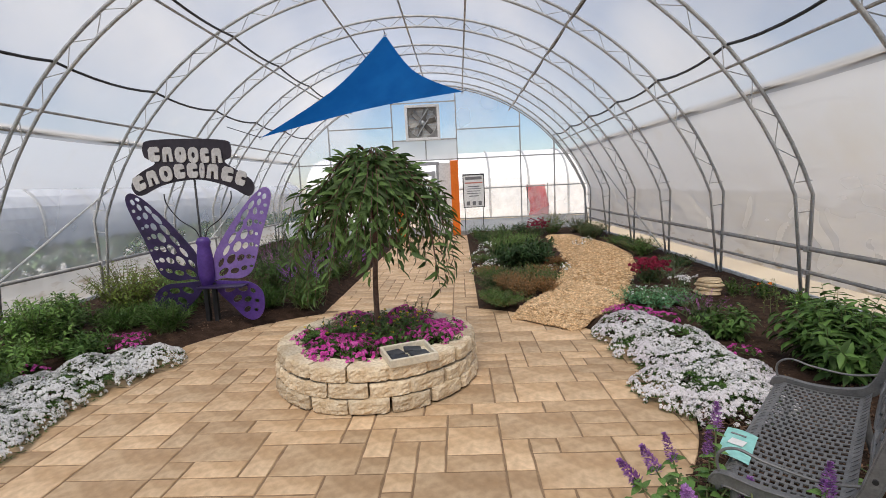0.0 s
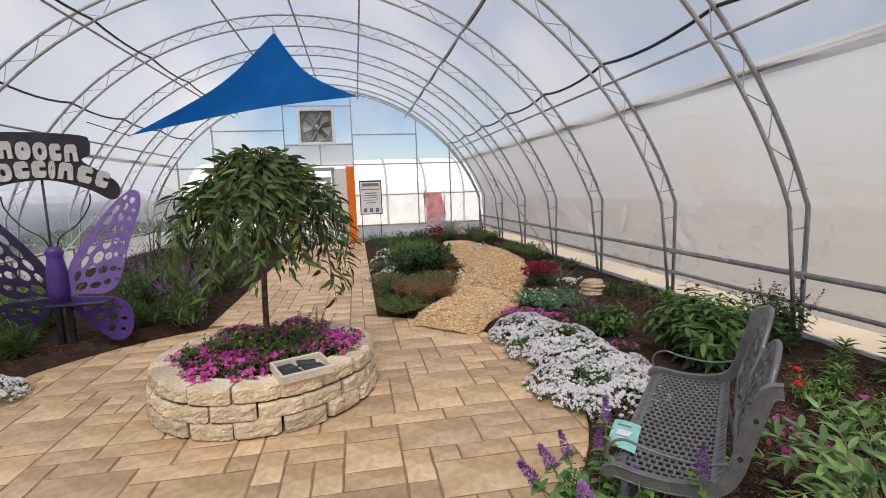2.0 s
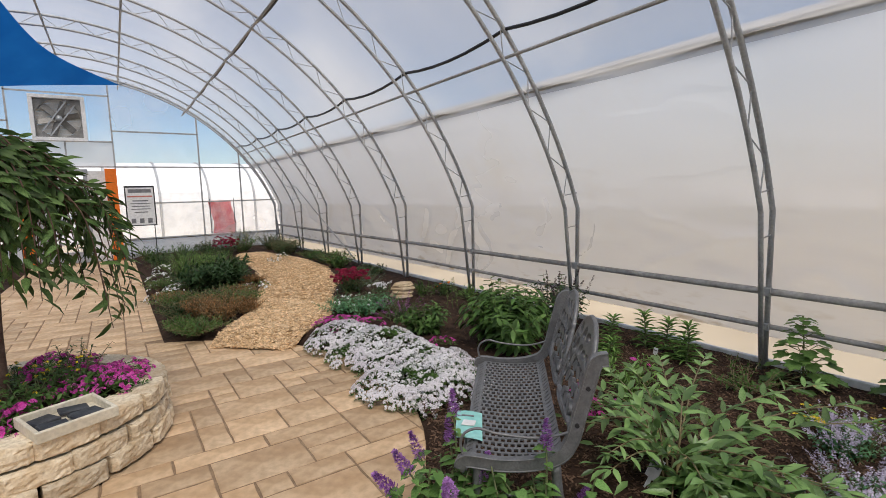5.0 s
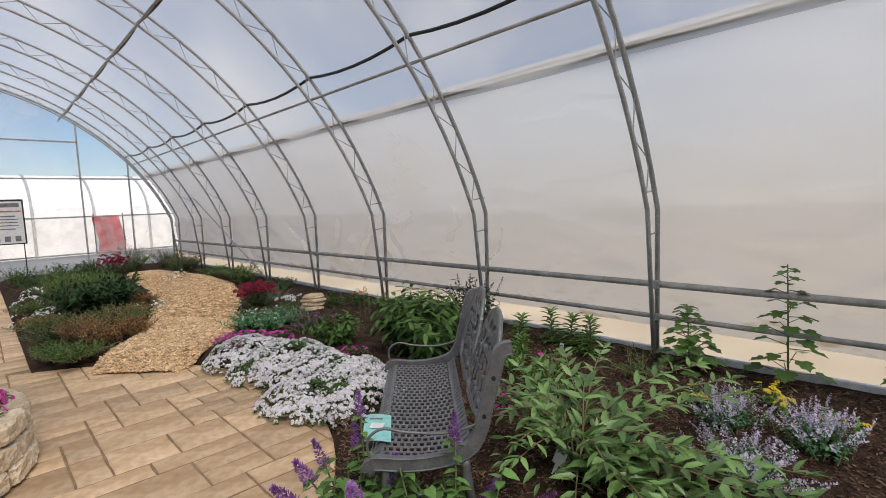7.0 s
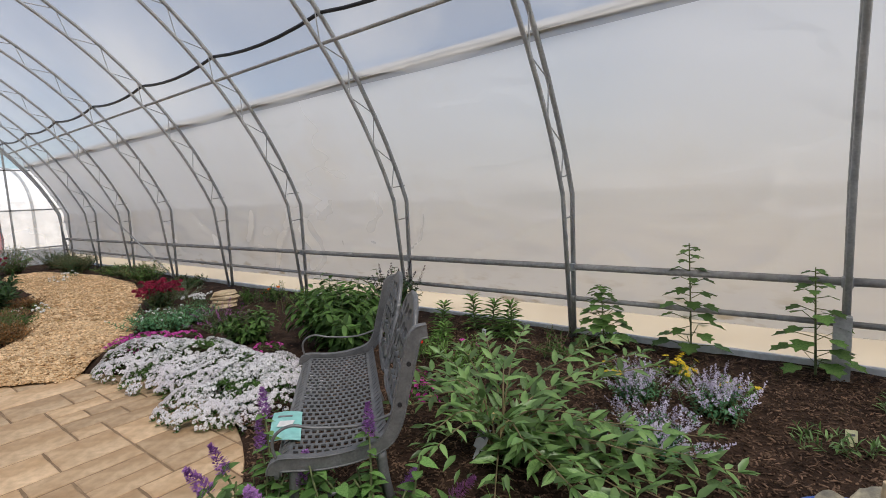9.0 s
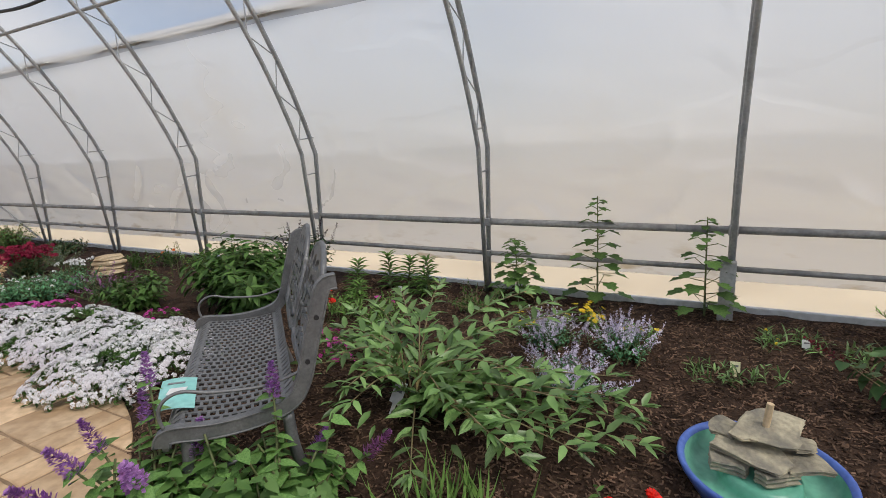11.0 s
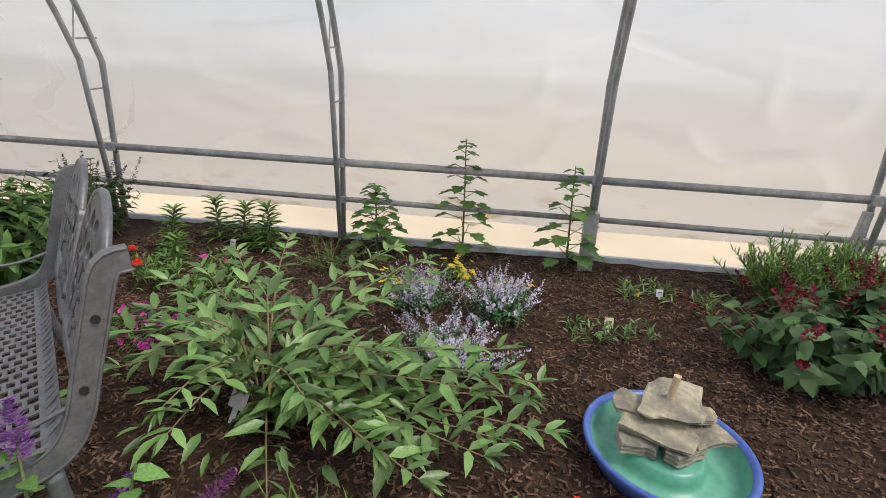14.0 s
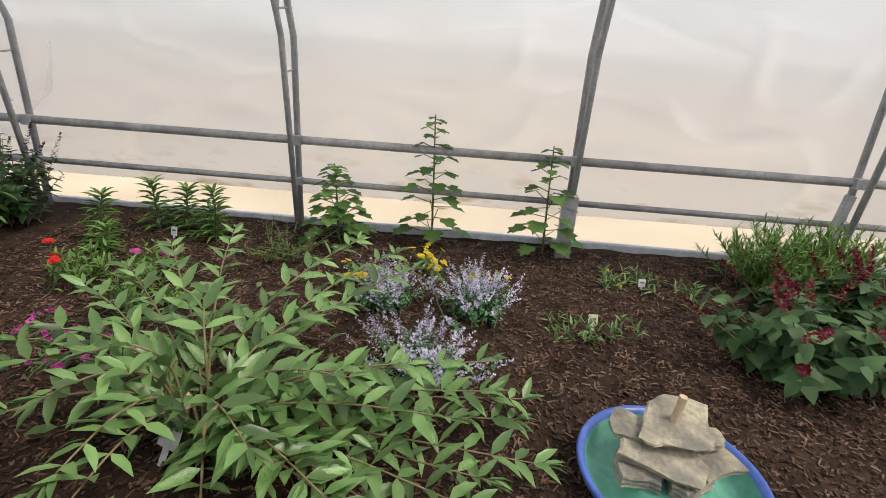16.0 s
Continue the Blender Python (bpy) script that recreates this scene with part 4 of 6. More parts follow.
for s in (-1, 1):
    x = s * SL / 2
    prof_s = [(x, Y0 - 0.012, SH - 0.045), (x, Y0 + 0.01, SH - 0.01), (x, -0.03, SH - 0.022), (x, 0.1, SH - 0.014), (x, 0.21, SH + 0.02), (x, 0.26, SH + 0.09), (x, 0.29, SH + 0.2), (x, 0.32, SH + 0.31), (x, 0.35, SH + 0.41), (x, 0.395, SH + 0.425)]
    side = Shape()
    line = smooth_line(prof_s, 4)
    w, h = 0.015, 0.026
    vs, fs = [], []
    for k, p in enumerate(line):
        d = (line[min(k + 1, len(line) - 1)] - line[max(k - 1, 0)]).normalized()
        nrm = Vector((0, -d.z, d.y))
        vs += [p + Vector((-w, 0, 0)) - nrm * h, p + Vector((w, 0, 0)) - nrm * h, p + Vector((w, 0, 0)) + nrm * h, p + Vector((-w, 0, 0)) + nrm * h]
    for k in range(len(line) - 1):
        for q in range(4):
            r = (q + 1) % 4
            fs.append((k * 4 + q, k * 4 + r, k * 4 + 4 + r, k * 4 + 4 + q))
    fs += [(3, 2, 1, 0), tuple(len(vs) - 4 + q for q in range(4))]
    side.add(vs, fs)
    fr = part("side_frame", side, BENCH, bench)
    for off in (-0.024, 0.024):
        bead = [Vector((x + s * 0.015, p.y, p.z)) + Vector((0, -d.z, d.y)) * off for p, d in ((line[k], (line[min(k + 1, len(line) - 1)] - line[max(k - 1, 0)]).normalized()) for k in range(len(line)))]
        part("edge_bead", Shape().tube(bead, 0.004, 6), BENCH, fr, smooth=True)
    for z_, y_ in ((SH + 0.16, 0.279), (SH + 0.31, 0.32)):
        part("bolt", Shape().tube([(x + s * 0.012, y_, z_), (x + s * 0.022, y_, z_)], 0.009, 8), BLACK, fr)
    arm = smooth_line([(x, 0.272, SH + 0.13), (x, 0.14, SH + 0.095), (x, -0.02, SH + 0.105), (x, -0.11, SH + 0.125), (x, -0.165, SH + 0.1), (x, -0.18, SH + 0.05), (x, -0.16, SH - 0.02)], 6)
    part("armrest", Shape().tube(arm, 0.0065, 8, squash=0.9), BENCH, bench, "slim curved armrest", True)
    for y0, y1 in ((-0.11, -0.16), (0.2, 0.28)):
        leg = smooth_line([(x, y0, SH - 0.02), (x, y0 + (y1 - y0) * 0.2, SH * 0.55), (x, y1, -0.02)], 5)
        part("leg", Shape().tube(leg, [0.02] * len(leg), 6, squash=0.7), BENCH, bench, smooth=True)
    part("brace_bar", Shape().tube(smooth_line([(x, -0.13, 0.12), (x, 0.03, 0.22), (x, 0.2, 0.12)], 5), 0.008, 6), BENCH, bench, smooth=True)
back = Matrix.Translation((0, 0.265, SH + 0.06)) @ Matrix.Rotation(radians(-16), 4, "X")
for s in (-1, 1):
    wing = smooth_loop([(0.02, 0.02), (0.25, 0.0), (0.48, 0.04), (0.52, 0.16), (0.5, 0.32), (0.4, 0.43), (0.27, 0.46), (0.14, 0.4), (0.05, 0.26)])
    rnd = random.Random(11)
    holes = []
    for gx in range(5):
        for gz in range(5):
            hx, hz = 0.085 + gx * 0.085, 0.06 + gz * 0.08
            if (hx - 0.27) ** 2 / 0.048 + (hz - 0.22) ** 2 / 0.042 < 1:
                holes.append((hx, hz, 0.034, 0.02, 60 - 30 * gx + 12 * gz))
    me = outline_mesh("back_panel", wing, spots(holes, 0, 1.28), 0.007, BENCH, 0.002)
    ob = part("back_panel", me, BENCH, bench, "pierced wing-shaped cast back panel")
    ob.matrix_local = back @ pose(0, 0, 0, 90) @ Matrix.Diagonal((s, 1, 1, 1))
    rimline = [back @ Vector((s * px, 0, pz)) for px, pz in wing + wing[:1]]
    part("back_rim", Shape().tube(rimline, 0.012, 6, False), BENCH, bench, smooth=True)
part("back_rail", Shape().tube([(-SL / 2, 0.27, SH + 0.08), (SL / 2, 0.27, SH + 0.08)], 0.012, 8), BENCH, bench, smooth=True)
part("front_rail", Shape().box((0, Y0 - 0.005, SH - 0.05), (SL, 0.018, 0.04), None, 0.004), BENCH, bench)
bm_ = bench.matrix_world
leaflet = thing("leaflet", "folded teal leaflet lying on the bench seat", "leaflet", bm_ @ pose(0.2, -0.15, SH + 0.004, 0, 0, -98))
part("card", Shape().grid(6, 6, lambda u, v: (-0.062 + 0.124 * u - 0.05 * (v - 0.5), 0.25 * v, 0.008 * math.sin(3 * u) + 0.004 * math.sin(5 * v) + 0.002)), CARD_TEAL, leaflet)
part("white_panel", Shape().box((0.0, 0.13, 0.0145), (0.06, 0.05, 0.002)), PAPER, leaflet)
part("print_bar", Shape().box((0.02, 0.06, 0.0145), (0.06, 0.012, 0.002)), PRINT, leaflet)

# ---- fountain ----
FC = (2.585, -0.562)
bowl = thing("basin_fountain", "blue glazed bowl with green inside and stacked slate in its middle", "fountain", pose(FC[0], FC[1], 0.055, 2, -3, 0))
part("bowl", Shape().lathe([(0.0, 0.0), (0.15, 0.0), (0.205, 0.03), (0.25, 0.1), (0.259, 0.12), (0.255, 0.13), (0.243, 0.128), (0.233, 0.115)], n=48), BASIN_BLUE, bowl, "cobalt blue outer glaze", True)
part("inside", Shape().lathe([(0.234, 0.116), (0.22, 0.07), (0.19, 0.052), (0.13, 0.052), (0.12, 0.07), (0.115, 0.1), (0.1, 0.105), (0.0, 0.105)], n=48), BASIN_GREEN, bowl, "pale green inner glaze", True)


def slab_stone(w, d, h, seed):
    rnd = random.Random(seed)
    n = 9
    base = [(w / 2 * math.cos(2 * math.pi * k / n) * rnd.uniform(0.8, 1.15), d / 2 * math.sin(2 * math.pi * k / n) * rnd.uniform(0.8, 1.15)) for k in range(n)]
    vs = []
    for t, g in ((0, 0.9), (0.3, 1.02), (0.65, 0.97), (1, 0.86)):
        vs += [(x * g + rnd.uniform(-0.006, 0.006), y * g + rnd.uniform(-0.006, 0.006), h * t + rnd.uniform(-0.003, 0.003)) for x, y in base]
    fs = [tuple(range(n - 1, -1, -1)), tuple(3 * n + k for k in range(n))]
    for r in range(3):
        for k in range(n):
            j = (k + 1) % n
            fs.append((r * n + k, r * n + j, (r + 1) * n + j, (r + 1) * n + k))
    return Shape().add(vs, fs)


def split_slab(poly, h, seed, dip=0.0):
    """A split slate: broken outline, layered edge, top that dips to the west."""
    rs = random.Random(seed)
    out = []
    for q, p in enumerate(poly):
        nxt = poly[(q + 1) % len(poly)]
        for t in (0.0, 0.34, 0.67):
            out.append((p[0] + (nxt[0] - p[0]) * t + rs.uniform(-0.009, 0.009), p[1] + (nxt[1] - p[1]) * t + rs.uniform(-0.006, 0.006)))
    n = len(out)
    vs = []
    for t, g in ((0, 0.88), (0.2, 0.98), (0.34, 0.9), (0.55, 1.0), (0.7, 0.93), (0.88, 1.0), (1, 0.93)):
        k = g + rs.uniform(-0.012, 0.012)
        vs += [(x * k + rs.uniform(-0.0025, 0.0025), y * k + rs.uniform(-0.0025, 0.0025), h * t + rs.uniform(-0.0015, 0.0015) + dip * x * t) for x, y in out]
    vs.append((0, 0, h + 0.003))
    fs = [tuple(range(n - 1, -1, -1))] + [(6 * n + q, 6 * n + (q + 1) % n, 7 * n) for q in range(n)]
    for r in range(6):
        for q in range(n):
            fs.append((r * n + q, r * n + (q + 1) % n, (r + 1) * n + (q + 1) % n, (r + 1) * n + q))
    return Shape().add(vs, fs)


for k, (cx, cy, zz, poly, h, dip) in enumerate((
        (2.5, -0.485, 0.123, [(-0.07, 0.055), (-0.08, -0.055), (0.02, -0.085), (0.08, -0.01), (0.02, 0.065)], 0.056, 0.05),
        (2.47, -0.615, 0.123, [(-0.05, 0.07), (-0.085, 0.015), (0.0, -0.075), (0.09, -0.02), (0.05, 0.05)], 0.056, 0.0),
        (2.52, -0.7, 0.165, [(-0.09, 0.045), (-0.02, -0.09), (0.06, -0.04), (0.09, 0.06), (0.0, 0.09)], 0.03, 0.1),
        (2.5, -0.545, 0.184, [(-0.02, 0.125), (-0.11, -0.085), (-0.04, -0.13), (0.1, -0.08), (0.12, 0.09)], 0.028, 0.12),
        (2.585, -0.47, 0.212, [(-0.045, 0.05), (-0.065, -0.03), (0.03, -0.07), (0.07, 0.0), (0.04, 0.04)], 0.026, 0.1),
        (2.575, -0.7, 0.212, [(-0.05, 0.02), (-0.03, -0.04), (0.04, -0.045), (0.05, 0.03)], 0.024, 0.0),
        (2.58, -0.595, 0.24, [(-0.075, 0.125), (-0.1, 0.06), (-0.095, -0.085), (-0.03, -0.105), (0.085, -0.13), (0.11, 0.0), (0.06, 0.065)], 0.036, 0.22))):
    ob = tagged(part("slate_stone", split_slab([(x * 0.92, y * 0.92) for x, y in poly], h * 0.8, k + 3, dip * 0.9), ROCK, None, "flat grey-brown slate slab stacked in the fountain"), category="stone", group="fountain stones")
    ob.matrix_world = pose(cx + 0.085, cy + 0.02, 0.16 + (zz - 0.123) * 0.84)
tagged(part("wood_peg", Shape().tube([(2.66, -0.575, 0.28), (2.657, -0.582, 0.372)], 0.0115, 10), BAMBOO, None, "short pale wooden spout peg on the slate stack"), category="spout")
for k in range(4):
    ob = tagged(part("flagstone", slab_stone(0.34 - 0.02 * k, 0.22, 0.05, k + 60), SANDROCK, None, "rough tan flagstone in a small stack on the mulch"), category="stone", group="flagstone stack")
    ob.matrix_world = pose(3.69 + 0.01 * k, 5.32, 0.08 + 0.05 * k, 0, 0, -38 + 9 * (k % 2))

# ---- plants: leaves, stems, flowers ----
LANCE = ([(0, 0, 0), (0.28, 0.46, 0.03), (0.28, 0, -0.02), (0.28, -0.46, 0.03), (0.65, 0.38, -0.0), (0.65, 0, -0.06), (0.65, -0.38, -0.0), (1, 0, -0.16)],
         [(0, 2, 1), (0, 3, 2), (1, 2, 5, 4), (2, 3, 6, 5), (4, 5, 7), (5, 6, 7)])
HEART = ([(0, 0, 0), (0.02, 0.42, 0.04), (0.05, -0.42, 0.04), (0.35, 0.52, 0.02), (0.3, 0, -0.03), (0.35, -0.52, 0.02), (0.7, 0.3, -0.06), (0.7, -0.3, -0.06), (1, 0, -0.2)],
         [(0, 4, 3, 1), (0, 2, 5, 4), (3, 4, 6), (4, 5, 7), (4, 7, 8, 6)])
BLADE = ([(0, 0.5, 0), (0, -0.5, 0), (0.5, 0.4, 0.03), (0.5, -0.4, 0.03), (1, 0, -0.1)], [(0, 1, 3, 2), (2, 3, 4)])
LOBED = ([(0, 0, 0), (-0.05, 0.35, 0.02), (0.3, 0.55, 0.06), (0.42, 0.34, 0.02), (0.75, 0.42, 0.04), (0.78, 0.16, 0), (1, 0, -0.08), (0.78, -0.16, 0), (0.75, -0.42, 0.04), (0.42, -0.34, 0.02), (0.3, -0.55, 0.06), (-0.05, -0.35, 0.02), (0.45, 0, -0.05)],
         [(12, 0, 1), (12, 1, 2), (12, 2, 3), (12, 3, 4), (12, 4, 5), (12, 5, 6), (12, 6, 7), (12, 7, 8), (12, 8, 9), (12, 9, 10), (12, 10, 11), (12, 11, 0)])
PETAL = ([(-0.5, -0.2, 0), (0, -0.5, 0.1), (0.5, 0.2, 0), (0, 0.5, 0.1)], [(0, 1, 2, 3)])
BOX = ([(a, b, c) for c in (-0.5, 0.5) for a, b in ((-0.5, -0.5), (0.5, -0.35), (0.5, 0.4), (-0.5, 0.5))],
       [(3, 2, 1, 0), (4, 5, 6, 7), (0, 1, 5, 4), (1, 2, 6, 5), (2, 3, 7, 6), (3, 0, 4, 7)])


def flower_template(n, gap=0.2):
    vs, fs = [], []
    for k in range(n):
        a, d = 2 * math.pi * k / n, math.pi / n * (1 - gap)
        o = len(vs)
        for r, t, h in ((0.06, a, 0), (0.4, a - d, 0.12), (0.52, a, 0.06), (0.4, a + d, 0.12)):
            vs.append((r * math.cos(t), r * math.sin(t), h))
        fs.append((o, o + 1, o + 2, o + 3))
    return vs, fs


STAR4, STAR5, DAISY = flower_template(4), flower_template(5, 0.0), flower_template(9, 0.05)


def spread(rows, tmpl):
    """One shape from many small copies: rows of place, direction, normal, length, width, height."""
    if not rows:
        return Shape()
    tv, tf = tmpl
    P = np.array([r[0] for r in rows], float)
    D = np.array([r[1] for r in rows], float)
    N = np.array([r[2] for r in rows], float)
    S = np.array([[r[3], r[4], r[5]] for r in rows], float)
    D /= np.linalg.norm(D, axis=1)[:, None] + 1e-9
    A = np.cross(N, D)
    A /= np.linalg.norm(A, axis=1)[:, None] + 1e-9
    N = np.cross(D, A)
    T = np.array(tv, float)
    V = P[:, None] + T[None, :, :1] * S[:, None, :1] * D[:, None] + T[None, :, 1:2] * S[:, None, 1:2] * A[:, None] + T[None, :, 2:] * S[:, None, 2:] * N[:, None]
    sh = Shape()
    sh.v = V.reshape(-1, 3).tolist()
    m = len(tv)
    sh.f = [tuple(i + k * m for i in q) for k in range(len(rows)) for q in tf]
    return sh


def basis(row):
    d = Vector(row[1]).normalized()
    a = Vector(row[2]).cross(d).normalized()
    n = d.cross(a)
    m = Matrix((d * row[3], a * row[4], n * row[5])).transposed().to_4x4()
    m.translation = Vector(row[0])
    return m


def leaf_parts(parent, rows, tmpl, material, limit=300):
    """The first leaves as parts of their own on one mesh, the rest joined."""
    me = Shape().add(*tmpl).mesh("leaf", material, True)
    for r in rows[:limit]:
        part("leaf", me, material, parent).matrix_local = basis(r)
    if rows[limit:]:
        tagged(part("more_leaves", spread(rows[limit:], tmpl), material, parent, smooth=True), kind="stuff")


def stem_line(rnd, r, h, lean, base=0.06, arch_=0.3, n=7):
    a = rnd.uniform(0, 2 * math.pi)
    k = math.sqrt(rnd.uniform(0.02, 1)) * r
    hh = h * rnd.uniform(0.65, 1.05) * (1 - 0.35 * (k / r) ** 2)
    bx, by = rnd.gauss(0, base), rnd.gauss(0, base)
    wob = rnd.uniform(-0.4, 0.4)
    out = []
    for i in range(n):
        t = i / (n - 1)
        aa = a + wob * t
        rr = k * t ** lean
        out.append(Vector((bx + rr * math.cos(aa), by + rr * math.sin(aa), hh * (t * (1 + arch_) - arch_ * t * t))))
    return out


def along(line, t):
    f = t * (len(line) - 1)
    i = min(int(f), len(line) - 2)
    return line[i].lerp(line[i + 1], f - i), (line[i + 1] - line[i]).normalized()


def leaves_on(rnd, line, n, L, W, start=0.15, rise=0.3, droop=0.0, taper=0.4):
    """Leaves in turning pairs up a stem."""
    rows, turn = [], rnd.uniform(0, 6)
    for k in range(n):
        t = start + (1 - start) * (k + rnd.uniform(0, 0.6)) / n
        p, d = along(line, min(t, 0.999))
        a = turn + (k % 2) * math.pi + (k // 2) * 1.57 + rnd.uniform(-0.4, 0.4)
        side = d.orthogonal().normalized()
        side.rotate(Matrix.Rotation(a, 3, d))
        dd = side + d * rise + Vector((0, 0, -droop))
        s = rnd.uniform(0.75, 1.15) * (1 - taper * t)
        nn = Vector((rnd.uniform(-0.35, 0.35), rnd.uniform(-0.35, 0.35), 1)) + d * 0.3
        rows.append((p, dd, nn, L * s, W * s, L * s))
    return rows


def spike_on(rnd, line, length, radius, n, size):
    """Florets packed round the top of a stem."""
    tip, d = along(line, 0.999)
    rows = []
    for k in range(n):
        t = rnd.uniform(0, 1)
        a = rnd.uniform(0, 6.28)
        side = d.orthogonal().normalized()
        side.rotate(Matrix.Rotation(a, 3, d))
        r = radius * (1 - 0.75 * t ** 1.6)
        p = tip + d * (t * length - length * 0.2) + side * r * rnd.uniform(0.55, 1)
        rows.append((p, side + d * rnd.uniform(0.2, 0.9), d + side * 0.4, size, size * 0.7, size))
    return rows


def head_on(rnd, line, n, size, dome):
    """A rounded head of small flowers at a stem's tip."""
    tip, d = along(line, 0.999)
    rows = []
    for k in range(n):
        v = Vector((rnd.gauss(0, 1), rnd.gauss(0, 1), abs(rnd.gauss(0.4, 0.8)))).normalized()
        rows.append((tip + v * dome, v.orthogonal(), v, size, size, size))
    return rows


def seat_at(x, y, z=None):
    return pose(x, y, (bed_height(x, y) - 0.005) if z is None else z)


def bush(name, label, x, y, r, h, stems, per, L, W, leaf_m, stem_m, seed, tmpl=LANCE, lean=0.8, rise=0.3, droop=0.0, start=0.12, z=None, group="", flower=None, category="plant", base=0.06, arch_=0.3, stem_r=0.004, taper=0.4):
    """flower: kind, material, count on a stem, size, spread, share of stems."""
    rnd = random.Random(seed)
    ob = thing(name, label, category, seat_at(x, y, z), group)
    rows, flowers, st = [], [], Shape()
    for k in range(stems):
        line = stem_line(rnd, r, h, lean, base, arch_)
        st.tube(line, [stem_r * (1 - 0.6 * i / 6) for i in range(7)], 5, False)
        rows += leaves_on(rnd, line, per, L, W, start, rise, droop, taper)
        if flower and rnd.random() < flower[5]:
            kind, m, n, size, sp = flower[:5]
            if kind == "spike":
                flowers += spike_on(rnd, line, sp, size * 1.3, n, size)
            elif kind == "head":
                flowers += head_on(rnd, line, n, size, sp)
            else:
                tip, d = along(line, 0.999)
                nn = (d + Vector((0, -0.3, 0.6))).normalized()
                for q in range(n):
                    flowers.append((tip + Vector((rnd.gauss(0, sp), rnd.gauss(0, sp), 0.004 * q + 0.004)), nn.orthogonal(), nn + Vector((rnd.gauss(0, 0.2), rnd.gauss(0, 0.2), 0)), size, size, size))
    tagged(part("stalk", st, stem_m, ob, smooth=True), kind="stuff")
    tagged(part("foliage", spread(rows, tmpl), leaf_m, ob, smooth=True), kind="stuff")
    if flowers:
        kind = flower[0]
        tagged(part("blossoms", spread(flowers, {"spike": PETAL, "head": STAR4, "daisy": DAISY}.get(kind, STAR5)), flower[1], ob), kind="stuff")
    return ob


G_MID = leafy("leaf_green", (0.06, 0.13, 0.03), (0.11, 0.205, 0.05), 0.45)
G_DARK = leafy("leaf_dark_green", (0.03, 0.07, 0.024), (0.06, 0.115, 0.04), 0.45)
G_LIGHT = leafy("leaf_light_green", (0.13, 0.25, 0.055), (0.21, 0.35, 0.09), 0.4)
G_WILLOW = leafy("leaf_grey_green", (0.115, 0.225, 0.062), (0.215, 0.35, 0.115), 0.5, 0.25, 0.36, spec=0.6)
G_WILLOW_P = leafy("leaf_grey_green_single", (0.115, 0.225, 0.062), (0.215, 0.35, 0.115), 0.5, 0.25, 0.36, how="object", spec=0.6)
G_TREE = leafy("cherry_leaf", (0.04, 0.085, 0.022), (0.12, 0.195, 0.058), 0.55)
G_TREE_P = leafy("cherry_leaf_single", (0.04, 0.085, 0.022), (0.12, 0.195, 0.058), 0.55, how="object")
G_BLUE = leafy("leaf_blue_green", (0.1, 0.27, 0.12), (0.17, 0.36, 0.18))
G_YELLOW = leafy("leaf_yellow_green", (0.13, 0.2, 0.03), (0.22, 0.28, 0.06))
G_COPPER = leafy("leaf_copper", (0.24, 0.12, 0.045), (0.4, 0.21, 0.085))
G_SILVER = leafy("leaf_silver", (0.2, 0.25, 0.2), (0.28, 0.33, 0.27))
G_DRY = leafy("withered_leaf", (0.33, 0.22, 0.1), (0.48, 0.4, 0.2), 0.3, how="object")
G_HEART = leafy("heart_leaf_green", (0.05, 0.11, 0.04), (0.1, 0.18, 0.065), 0.45)
STEM = mat("plant_stem", (0.1, 0.14, 0.05), (0.17, 0.18, 0.08), 20, 0.6, 0.1)
STEM_RED = mat("brown_twig", (0.17, 0.14, 0.065), (0.28, 0.22, 0.12), 20, 0.6, 0.2)
P_WHITE = leafy("petal_white", (0.85, 0.85, 0.86), (0.92, 0.92, 0.92), 0.1, 0.25)
P_LILACW = leafy("petal_lilac_white", (0.84, 0.8, 0.84), (0.92, 0.91, 0.92), 0.12, 0.25, scale=2.5)
P_PINK = leafy("petal_magenta", (0.6, 0.05, 0.36), (0.78, 0.15, 0.54), 0.3, 0.3)
P_PURPLE = leafy("petal_purple", (0.28, 0.08, 0.44), (0.45, 0.17, 0.6), 0.35, 0.3)
P_HYSSOP = leafy("petal_hyssop", (0.3, 0.11, 0.4), (0.52, 0.27, 0.6), 0.35, 0.3)
P_MAUVE = leafy("petal_mauve", (0.27, 0.09, 0.25), (0.42, 0.18, 0.38), 0.35, 0.3)
P_LAV = leafy("petal_lavender", (0.56, 0.5, 0.66), (0.8, 0.75, 0.87), 0.22, 0.3)
P_WINE = leafy("petal_wine", (0.1, 0.006, 0.014), (0.21, 0.012, 0.03), 0.4, 0.12)
P_BURG = leafy("petal_burgundy", (0.2, 0.01, 0.035), (0.34, 0.02, 0.065), 0.35, 0.2)
P_RED = leafy("petal_red", (0.75, 0.02, 0.015), (0.85, 0.04, 0.02), 0.2, 0.25)
P_ORANGE = leafy("petal_orange", (0.85, 0.2, 0.02), (0.9, 0.32, 0.03), 0.25, 0.25)
P_YELLOW = leafy("petal_yellow", (0.82, 0.6, 0.03), (0.9, 0.72, 0.08), 0.2, 0.25)
P_DARK = leafy("dark_seed_spike", (0.03, 0.02, 0.03), (0.07, 0.04, 0.05), 0.3, 0.1)


